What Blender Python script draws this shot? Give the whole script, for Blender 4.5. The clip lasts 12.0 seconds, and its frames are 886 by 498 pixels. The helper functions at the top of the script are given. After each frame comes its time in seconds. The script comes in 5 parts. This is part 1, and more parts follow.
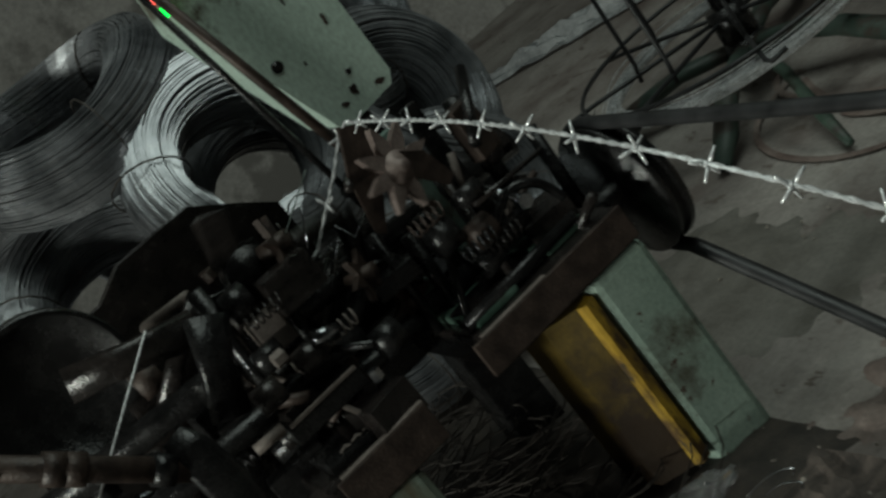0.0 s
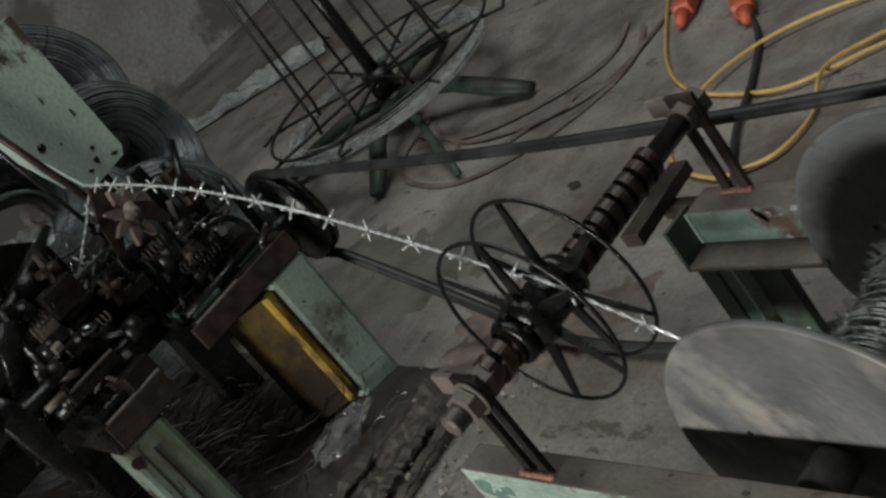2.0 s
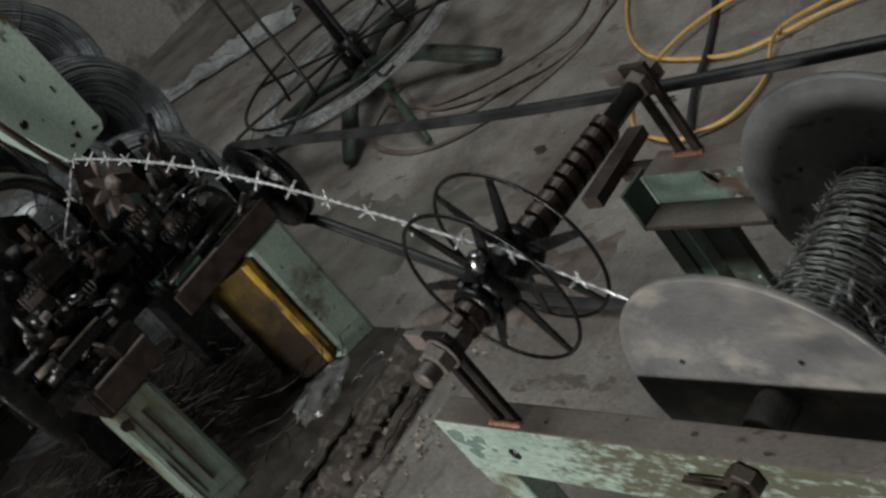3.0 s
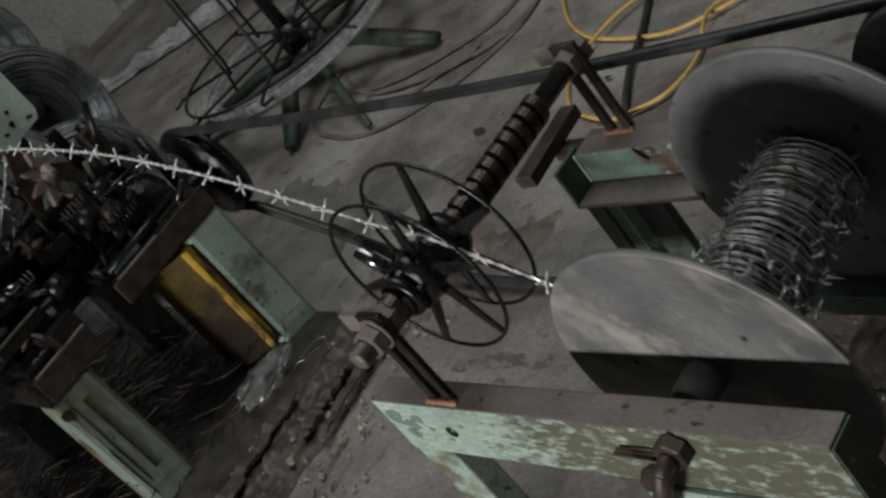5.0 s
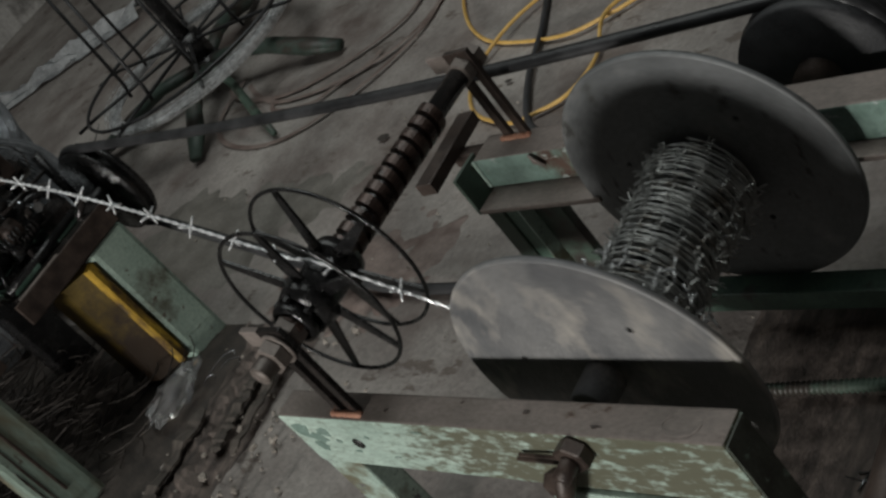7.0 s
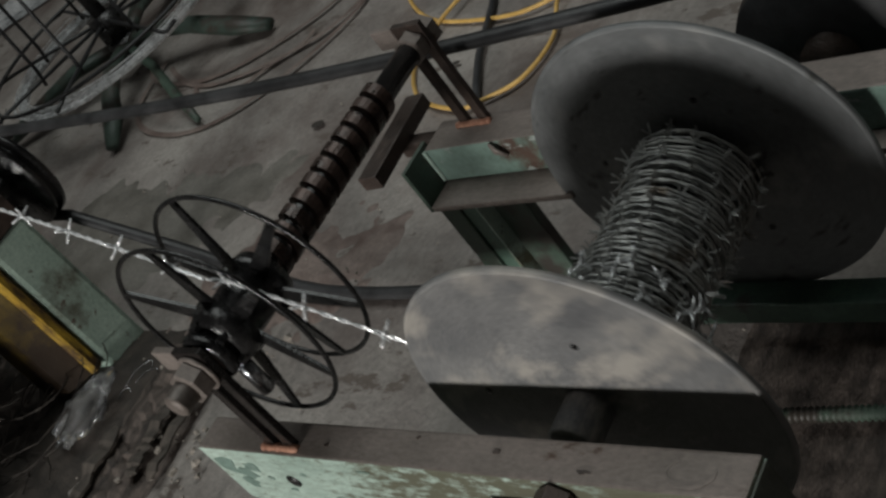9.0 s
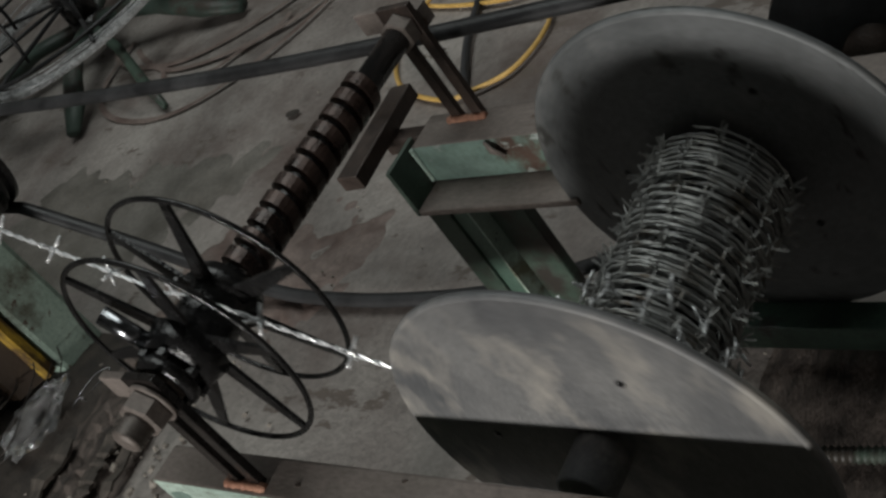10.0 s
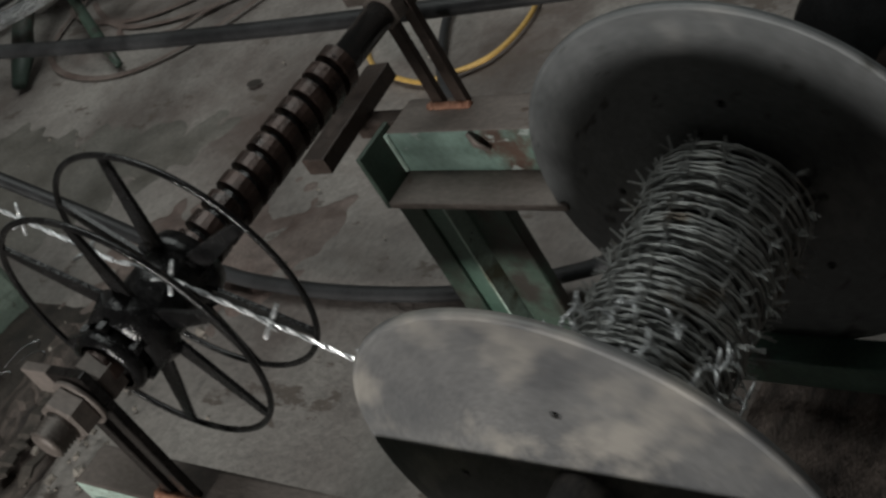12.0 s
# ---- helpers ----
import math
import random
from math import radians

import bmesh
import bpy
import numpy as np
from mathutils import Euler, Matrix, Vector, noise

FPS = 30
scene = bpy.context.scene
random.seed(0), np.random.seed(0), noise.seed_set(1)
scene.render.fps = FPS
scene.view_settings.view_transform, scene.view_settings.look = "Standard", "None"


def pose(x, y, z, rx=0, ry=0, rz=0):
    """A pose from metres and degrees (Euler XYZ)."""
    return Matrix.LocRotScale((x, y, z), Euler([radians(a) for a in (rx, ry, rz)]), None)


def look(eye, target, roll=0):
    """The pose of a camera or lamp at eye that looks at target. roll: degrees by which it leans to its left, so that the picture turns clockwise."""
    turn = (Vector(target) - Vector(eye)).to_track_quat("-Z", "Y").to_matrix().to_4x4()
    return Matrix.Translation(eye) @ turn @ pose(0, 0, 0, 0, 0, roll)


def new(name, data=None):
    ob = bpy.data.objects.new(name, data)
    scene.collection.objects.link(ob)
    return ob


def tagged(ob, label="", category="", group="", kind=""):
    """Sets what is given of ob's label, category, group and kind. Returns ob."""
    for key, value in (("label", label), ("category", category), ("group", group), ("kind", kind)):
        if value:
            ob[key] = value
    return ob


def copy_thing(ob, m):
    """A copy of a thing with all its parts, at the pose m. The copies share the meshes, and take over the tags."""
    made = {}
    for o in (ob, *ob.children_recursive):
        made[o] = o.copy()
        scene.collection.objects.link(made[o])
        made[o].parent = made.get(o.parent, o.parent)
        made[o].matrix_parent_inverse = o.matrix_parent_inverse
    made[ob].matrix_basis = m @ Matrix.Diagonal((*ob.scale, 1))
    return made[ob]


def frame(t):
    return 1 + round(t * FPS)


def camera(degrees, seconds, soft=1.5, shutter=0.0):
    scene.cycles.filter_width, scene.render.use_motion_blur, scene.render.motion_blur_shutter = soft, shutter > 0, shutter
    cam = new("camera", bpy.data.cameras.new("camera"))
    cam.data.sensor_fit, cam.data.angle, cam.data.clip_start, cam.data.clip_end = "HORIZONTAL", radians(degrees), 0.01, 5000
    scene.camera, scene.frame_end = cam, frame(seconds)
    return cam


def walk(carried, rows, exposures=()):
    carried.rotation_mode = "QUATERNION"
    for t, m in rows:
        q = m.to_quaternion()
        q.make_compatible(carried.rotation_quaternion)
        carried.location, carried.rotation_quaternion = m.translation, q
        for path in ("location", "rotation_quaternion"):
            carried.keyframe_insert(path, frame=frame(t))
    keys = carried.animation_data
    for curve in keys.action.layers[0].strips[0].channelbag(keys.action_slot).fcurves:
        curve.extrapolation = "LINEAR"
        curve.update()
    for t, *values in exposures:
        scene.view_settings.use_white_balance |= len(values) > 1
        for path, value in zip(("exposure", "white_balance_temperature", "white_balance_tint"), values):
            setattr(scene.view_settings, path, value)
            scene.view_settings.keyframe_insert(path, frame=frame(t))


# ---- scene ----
cam = camera(38.0, 12.0, soft=2.6, shutter=0.35)
PATH = [
    (0, (0.606, -0.314, 1.034), (-1.218, 0.295, 0.491), -38.3),
    (0.5, (0.804, -0.348, 1.042), (-0.994, 0.326, 0.484), -39.3),
    (1, (1.052, -0.440, 1.120), (-0.702, 0.310, 0.517), -39.4),
    (1.5, (1.266, -0.547, 1.262), (-0.387, 0.301, 0.527), -39.0),
    (2, (1.458, -0.606, 1.276), (-0.156, 0.286, 0.502), -38.5),
    (2.5, (1.547, -0.658, 1.322), (-0.058, 0.221, 0.514), -39.2),
    (3, (1.554, -0.650, 1.318), (-0.039, 0.223, 0.481), -39.8),
    (5, (1.579, -0.646, 1.302), (0.032, 0.250, 0.407), -40.4),
    (5.5, (1.580, -0.640, 1.299), (0.050, 0.257, 0.376), -40.8),
    (6, (1.588, -0.634, 1.296), (0.078, 0.281, 0.355), -40.9),
    (6.5, (1.591, -0.631, 1.295), (0.104, 0.303, 0.337), -41.1),
    (7, (1.599, -0.624, 1.293), (0.133, 0.335, 0.328), -41.0),
    (7.5, (1.603, -0.621, 1.292), (0.155, 0.365, 0.326), -40.8),
    (9.5, (1.306, -0.438, 1.153), (-0.064, 0.563, 0.093), -39.3),
    (10, (1.248, -0.391, 1.125), (-0.112, 0.608, 0.052), -38.6),
    (10.5, (1.177, -0.361, 1.093), (-0.181, 0.632, 0.012), -38.8),
    (11, (1.160, -0.352, 1.083), (-0.230, 0.606, 0.011), -39.8),
    (11.5, (1.161, -0.337, 1.085), (-0.188, 0.665, 0.001), -36.1),
    (12, (1.134, -0.319, 1.079), (-0.164, 0.695, -0.056), -33.5),
]
walk(cam, [(t, look(eye, target, roll)) for t, eye, target, roll in PATH],
     [(0.0, -0.36, 6450, -3), (0.5, -0.29, 6450, 0), (1.0, -0.14, 6500, 3), (1.5, -0.03, 6500, 5), (2.0, 0.0, 6500, 7), (5.0, 0.0, 6500, 10), (9.5, -0.03, 6500, 10), (10.5, -0.06, 6500, 10), (11.5, -0.11, 6500, 10), (12.0, -0.12, 6500, 10)])

# ---- light ----
SKY = 0.12
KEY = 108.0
ROOF = 80.0
world = bpy.data.worlds.new("world")
scene.world = world
world.use_nodes = True
wn = world.node_tree.nodes
wn["Background"].inputs["Color"].default_value = (0.62, 0.68, 0.66, 1)
wn["Background"].inputs["Strength"].default_value = SKY


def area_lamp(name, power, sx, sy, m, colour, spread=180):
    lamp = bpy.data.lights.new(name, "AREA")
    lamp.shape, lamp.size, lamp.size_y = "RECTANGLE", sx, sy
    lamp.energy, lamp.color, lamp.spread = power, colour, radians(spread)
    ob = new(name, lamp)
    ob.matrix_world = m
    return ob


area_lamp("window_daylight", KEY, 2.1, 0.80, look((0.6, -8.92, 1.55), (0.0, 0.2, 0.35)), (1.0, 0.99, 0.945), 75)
area_lamp("skylight_daylight", ROOF, 3.4, 2.6, look((-0.5, 1.7, 4.3), (-0.5, 1.7, 0)), (0.94, 1.0, 0.97))

# ---- materials ----


def ramp(nt, src, stops):
    node = nt.nodes.new("ShaderNodeValToRGB")
    el = node.color_ramp.elements
    while len(el) < len(stops):
        el.new(0.5)
    for e, (p, c) in zip(el, stops):
        e.position, e.color = p, (*c, 1)
    nt.links.new(src, node.inputs["Fac"])
    return node.outputs["Color"]


def noise_node(nt, scale, detail=6, rough=0.6, stretch=(1, 1, 1), seed=0.0):
    tc = nt.nodes.new("ShaderNodeTexCoord")
    mp = nt.nodes.new("ShaderNodeMapping")
    mp.inputs["Scale"].default_value = stretch
    mp.inputs["Location"].default_value = (seed, seed * 1.7, seed * 0.6)
    nz = nt.nodes.new("ShaderNodeTexNoise")
    nz.inputs["Scale"].default_value = scale
    nz.inputs["Detail"].default_value = detail
    nz.inputs["Roughness"].default_value = rough
    nt.links.new(tc.outputs["Object"], mp.inputs["Vector"])
    nt.links.new(mp.outputs["Vector"], nz.inputs["Vector"])
    return nz.outputs["Fac"]


def mix_colour(nt, fac, a, b):
    node = nt.nodes.new("ShaderNodeMix")
    node.data_type = "RGBA"
    nt.links.new(fac, node.inputs["Factor"])
    for src, sock in ((a, node.inputs["A"]), (b, node.inputs["B"])):
        if isinstance(src, tuple):
            sock.default_value = (*src, 1)
        else:
            nt.links.new(src, sock)
    return node.outputs["Result"]


def surface(name, dark, light, scale=20, grain=140, rough=(0.5, 0.75), metal=0.0, bump=0.15, spread=(0.35, 0.65),
            stretch=(1, 1, 1), patch=None, patch_scale=6, patch_at=(0.52, 0.6), flaw=None, seed=0.0, lean=None):
    """Two scales of colour, an optional third colour in patches, uneven gloss and fine relief."""
    mat = bpy.data.materials.new(name)
    mat.use_nodes = True
    nt = mat.node_tree
    shader = nt.nodes["Principled BSDF"]
    big = noise_node(nt, scale, stretch=stretch, seed=seed)
    col = ramp(nt, big, [(spread[0], dark), (spread[1], light)])
    fine = noise_node(nt, grain, 3, stretch=stretch, seed=seed + 3)
    tone = ramp(nt, fine, [(0.3, (0.78, 0.78, 0.78)), (0.7, (1.12, 1.12, 1.12))])
    mul = nt.nodes.new("ShaderNodeMix")
    mul.data_type, mul.blend_type = "RGBA", "MULTIPLY"
    mul.inputs["Factor"].default_value = 1.0
    nt.links.new(col, mul.inputs["A"])
    nt.links.new(tone, mul.inputs["B"])
    out = mul.outputs["Result"]
    if patch:
        spots = noise_node(nt, patch_scale, 8, 0.65, stretch, seed + 7)
        if lean:
            axis, start, end, gain = lean
            tc = nt.nodes.new("ShaderNodeTexCoord")
            sep = nt.nodes.new("ShaderNodeSeparateXYZ")
            nt.links.new(tc.outputs["Object"], sep.inputs["Vector"])
            span = nt.nodes.new("ShaderNodeMapRange")
            for sock, value in (("From Min", start), ("From Max", end), ("To Min", 0.0), ("To Max", gain)):
                span.inputs[sock].default_value = value
            nt.links.new(sep.outputs[axis], span.inputs["Value"])
            plus = nt.nodes.new("ShaderNodeMath")
            nt.links.new(spots, plus.inputs[0])
            nt.links.new(span.outputs["Result"], plus.inputs[1])
            spots = plus.outputs["Value"]
        mask = ramp(nt, spots, [(patch_at[0], (0, 0, 0)), (patch_at[1], (1, 1, 1))])
        out = mix_colour(nt, mask, out, patch)
    if flaw:
        chips = noise_node(nt, patch_scale * 5, 5, 0.7, (stretch[0] * 0.5, stretch[1], stretch[2]), seed + 11)
        mask = ramp(nt, chips, [(0.60, (0, 0, 0)), (0.64, (1, 1, 1))])
        out = mix_colour(nt, mask, out, flaw)
    nt.links.new(out, shader.inputs["Base Color"])
    gloss = ramp(nt, big, [(0.3, (rough[0],) * 3), (0.7, (rough[1],) * 3)])
    nt.links.new(gloss, shader.inputs["Roughness"])
    shader.inputs["Metallic"].default_value = metal
    bp = nt.nodes.new("ShaderNodeBump")
    bp.inputs["Strength"].default_value = bump
    bp.inputs["Distance"].default_value = 0.004
    nt.links.new(fine, bp.inputs["Height"])
    nt.links.new(bp.outputs["Normal"], shader.inputs["Normal"])
    return mat


def glow(name, colour, strength):
    mat = bpy.data.materials.new(name)
    mat.use_nodes = True
    shader = mat.node_tree.nodes["Principled BSDF"]
    shader.inputs["Base Color"].default_value = (*colour, 1)
    shader.inputs["Emission Color"].default_value = (*colour, 1)
    shader.inputs["Emission Strength"].default_value = strength
    return mat


def clear_film(name):
    mat = bpy.data.materials.new(name)
    mat.use_nodes = True
    nt = mat.node_tree
    shader = nt.nodes["Principled BSDF"]
    shader.inputs["Base Color"].default_value = (0.86, 0.87, 0.88, 1)
    shader.inputs["Transmission Weight"].default_value = 0.93
    shader.inputs["Roughness"].default_value = 0.06
    shader.inputs["IOR"].default_value = 1.25
    return mat


MINT = surface("mint_paint", (0.30, 0.40, 0.345), (0.41, 0.51, 0.445), 9, 120, (0.45, 0.7), patch=(0.13, 0.12, 0.078),
               patch_scale=8, patch_at=(0.50, 0.62), stretch=(1, 1, 1.4), flaw=(0.10, 0.10, 0.10), seed=1.3)
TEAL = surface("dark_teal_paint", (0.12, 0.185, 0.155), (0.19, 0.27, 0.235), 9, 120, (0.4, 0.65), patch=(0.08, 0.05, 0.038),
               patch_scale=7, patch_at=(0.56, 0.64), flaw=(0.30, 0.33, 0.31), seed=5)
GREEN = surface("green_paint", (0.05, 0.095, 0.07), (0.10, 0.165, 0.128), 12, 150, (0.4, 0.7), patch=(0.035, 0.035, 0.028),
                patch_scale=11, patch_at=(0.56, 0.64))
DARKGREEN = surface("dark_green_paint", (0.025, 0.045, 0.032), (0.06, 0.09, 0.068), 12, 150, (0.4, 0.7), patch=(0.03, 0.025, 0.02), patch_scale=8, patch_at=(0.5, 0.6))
FOOT = surface("oily_green_paint", (0.028, 0.042, 0.034), (0.055, 0.082, 0.066), 10, 150, (0.4, 0.7), patch=(0.035, 0.028, 0.022), patch_scale=9, patch_at=(0.5, 0.6))
PALE = surface("pale_green_paint", (0.26, 0.345, 0.29), (0.37, 0.465, 0.395), 7, 120, (0.45, 0.7), patch=(0.07, 0.055, 0.035),
               patch_scale=5, patch_at=(0.53, 0.66), flaw=(0.09, 0.055, 0.04), seed=4)
BARE = surface("bare_steel", (0.15, 0.125, 0.11), (0.25, 0.21, 0.19), 14, 200, (0.5, 0.75), 0.25, patch=(0.09, 0.055, 0.04),
               patch_scale=15, patch_at=(0.62, 0.68), stretch=(0.5, 1, 1))
DISC = surface("worn_disc_steel", (0.12, 0.122, 0.128), (0.215, 0.212, 0.21), 7, 160, (0.5, 0.68), 0.2, 0.08,
               patch=(0.36, 0.335, 0.305), patch_scale=8, patch_at=(0.50, 0.65), stretch=(1, 1, 1.8), seed=2)
GREASE = surface("greasy_black_iron", (0.009, 0.009, 0.0095), (0.025, 0.024, 0.024), 25, 180, (0.09, 0.36), 0.3, 0.3)
RUST = surface("brown_oiled_iron", (0.03, 0.021, 0.018), (0.075, 0.052, 0.042), 30, 200, (0.35, 0.6), 0.3, 0.3)
WIRE = surface("galvanised_wire", (0.20, 0.21, 0.225), (0.52, 0.53, 0.55), 14, 400, (0.14, 0.30), 1.0, 0.05)
GALV = surface("coiled_galvanised_wire", (0.17, 0.178, 0.19), (0.46, 0.47, 0.49), 9, 400, (0.16, 0.30), 0.6, 0.05)
COIL = surface("dull_wire", (0.34, 0.345, 0.34), (0.56, 0.56, 0.54), 40, 400, (0.35, 0.55), 0.5, 0.05, patch=(0.16, 0.13, 0.10), patch_scale=18, patch_at=(0.56, 0.66))
PACKED = surface("packed_wire", (0.10, 0.10, 0.105), (0.20, 0.20, 0.21), 30, 300, (0.4, 0.6), 0.6, 0.2)
OILY = surface("oily_cast_iron", (0.013, 0.0115, 0.011), (0.034, 0.028, 0.026), 25, 180, (0.09, 0.34), 0.2, 0.25)
BRIGHT = surface("bright_wire", (0.68, 0.69, 0.70), (0.88, 0.89, 0.90), 40, 400, (0.2, 0.35), 0.35, 0.02)
YELLOW = surface("yellow_paint", (0.36, 0.21, 0.02), (0.60, 0.38, 0.04), 10, 140, (0.4, 0.6), patch=(0.09, 0.05, 0.016),
                 patch_scale=16, patch_at=(0.50, 0.62), stretch=(1, 1, 0.4), flaw=(0.05, 0.035, 0.02), lean=("Z", 0.20, 0.04, 0.16))
RUBBER = surface("black_rubber", (0.018, 0.018, 0.02), (0.04, 0.04, 0.043), 30, 220, (0.45, 0.7), 0, 0.2)
CORD = surface("yellow_cord", (0.50, 0.30, 0.075), (0.66, 0.42, 0.13), 30, 200, (0.4, 0.6), 0, 0.05)
ORANGE = surface("orange_plastic", (0.45, 0.09, 0.04), (0.6, 0.13, 0.06), 20, 200, (0.4, 0.6), 0, 0.05)
CLEAR = clear_film("clear_film")
PLASTIC = surface("grey_film", (0.15, 0.155, 0.16), (0.32, 0.33, 0.335), 9, 90, (0.2, 0.4), 0, 0.6)
SCRAP = surface("scrap_wire", (0.025, 0.021, 0.019), (0.075, 0.063, 0.055), 20, 200, (0.45, 0.7), 0.4, 0.1)
DIRT = surface("dark_dirt", (0.022, 0.018, 0.015), (0.07, 0.057, 0.048), 18, 160, (0.7, 0.95), 0, 0.45)
WOOD = surface("dirty_timber", (0.05, 0.04, 0.033), (0.12, 0.10, 0.085), 10, 120, (0.6, 0.85), 0, 0.5, stretch=(6, 1, 6))
STONE = surface("rubble", (0.16, 0.14, 0.12), (0.36, 0.32, 0.28), 30, 150, (0.7, 0.9), 0, 0.6)
CONCRETE = surface("dusty_concrete", (0.175, 0.15, 0.138), (0.34, 0.312, 0.288), 3.0, 90, (0.55, 0.85), 0, 0.5,
                   patch=(0.115, 0.085, 0.074), patch_scale=2.6, patch_at=(0.50, 0.70), flaw=(0.13, 0.105, 0.09))
# For walls and ceiling out of view: extra dark to cut bounced light.
UNSEEN_PLASTER = surface("dark_unseen_plaster", (0.045, 0.043, 0.04), (0.085, 0.082, 0.078), 1.2, 40, (0.8, 0.95), 0, 0.3)
BELT = surface("rubber_belt", (0.014, 0.014, 0.015), (0.038, 0.038, 0.04), 12, 200, (0.35, 0.55), 0, 0.15)
COPPER = surface("weld_scale", (0.30, 0.14, 0.09), (0.45, 0.24, 0.16), 40, 200, (0.5, 0.7), 0.2, 0.3)
FLANGE = surface("dull_grey_steel", (0.115, 0.12, 0.122), (0.20, 0.205, 0.208), 6, 160, (0.5, 0.7), 0.2, 0.08,
                 patch=(0.28, 0.275, 0.265), patch_scale=6, patch_at=(0.54, 0.70), flaw=(0.06, 0.06, 0.055), seed=9)
PANEL = surface("panel_green_paint", (0.46, 0.58, 0.50), (0.55, 0.67, 0.585), 7, 120, (0.4, 0.65), patch=(0.085, 0.07, 0.05),
                patch_scale=19, patch_at=(0.66, 0.78), stretch=(1, 1.3, 0.7), seed=6, lean=("Z", 0.93, 1.08, 0.26))
# The guard side's shade is put into this yellow, along with brown stains.
SHADED_GRIMY = surface("shaded_grimy_yellow", (0.055, 0.036, 0.008), (0.15, 0.098, 0.016), 9, 140, (0.4, 0.6), patch=(0.03, 0.018, 0.010),
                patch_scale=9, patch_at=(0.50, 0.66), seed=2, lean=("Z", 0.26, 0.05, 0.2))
THREAD = surface("oily_brown_thread", (0.026, 0.016, 0.013), (0.085, 0.052, 0.042), 40, 200, (0.2, 0.45), 0.4, 0.2)
# Pale green with the post's shade put into it, beside its real rust.
SHADED_WORN = surface("worn_shaded_paint", (0.17, 0.225, 0.185), (0.27, 0.34, 0.285), 7, 120, (0.45, 0.7), patch=(0.12, 0.075, 0.03),
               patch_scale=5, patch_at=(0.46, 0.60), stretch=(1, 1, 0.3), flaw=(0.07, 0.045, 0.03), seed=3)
BEAM = surface("stained_mint_paint", (0.31, 0.41, 0.355), (0.42, 0.52, 0.455), 9, 120, (0.45, 0.7), patch=(0.10, 0.10, 0.068),
               patch_scale=85, patch_at=(0.57, 0.74), stretch=(0.42, 1, 1.0), flaw=(0.12, 0.115, 0.075), seed=1.3, lean=("X", 0.16, 0.40, 0.25))
MOTTLED = surface("oily_mottled_green", (0.03, 0.034, 0.027), (0.075, 0.085, 0.068), 30, 160, (0.4, 0.7), patch=(0.20, 0.27, 0.225), patch_scale=42, patch_at=(0.60, 0.68), seed=4.1)
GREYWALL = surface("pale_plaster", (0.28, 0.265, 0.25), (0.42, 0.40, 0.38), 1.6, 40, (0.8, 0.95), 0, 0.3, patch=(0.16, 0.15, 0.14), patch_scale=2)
SOILED = surface("oily_floor_grime", (0.115, 0.105, 0.09), (0.20, 0.185, 0.165), 7, 110, (0.5, 0.8), 0, 0.4)
RIDGE = surface("brown_debris", (0.04, 0.031, 0.027), (0.15, 0.118, 0.102), 26, 160, (0.65, 0.9), 0, 0.6, stretch=(2, 0.6, 1))
STAIN = surface("brown_floor_dirt", (0.135, 0.095, 0.082), (0.25, 0.20, 0.178), 8, 120, (0.55, 0.85), 0, 0.5)
RED_GLOW = glow("red_indicator", (1.0, 0.10, 0.08), 6.0)
GREEN_GLOW = glow("green_indicator", (0.05, 1.0, 0.10), 4.0)
WHITE_GLOW = glow("lit_indicator", (1.0, 0.75, 0.7), 7.0)

STAR = surface("star_wheel_steel", (0.20, 0.15, 0.135), (0.36, 0.285, 0.26), 25, 200, (0.4, 0.6), 0.3, 0.2)

# ---- mesh building ----


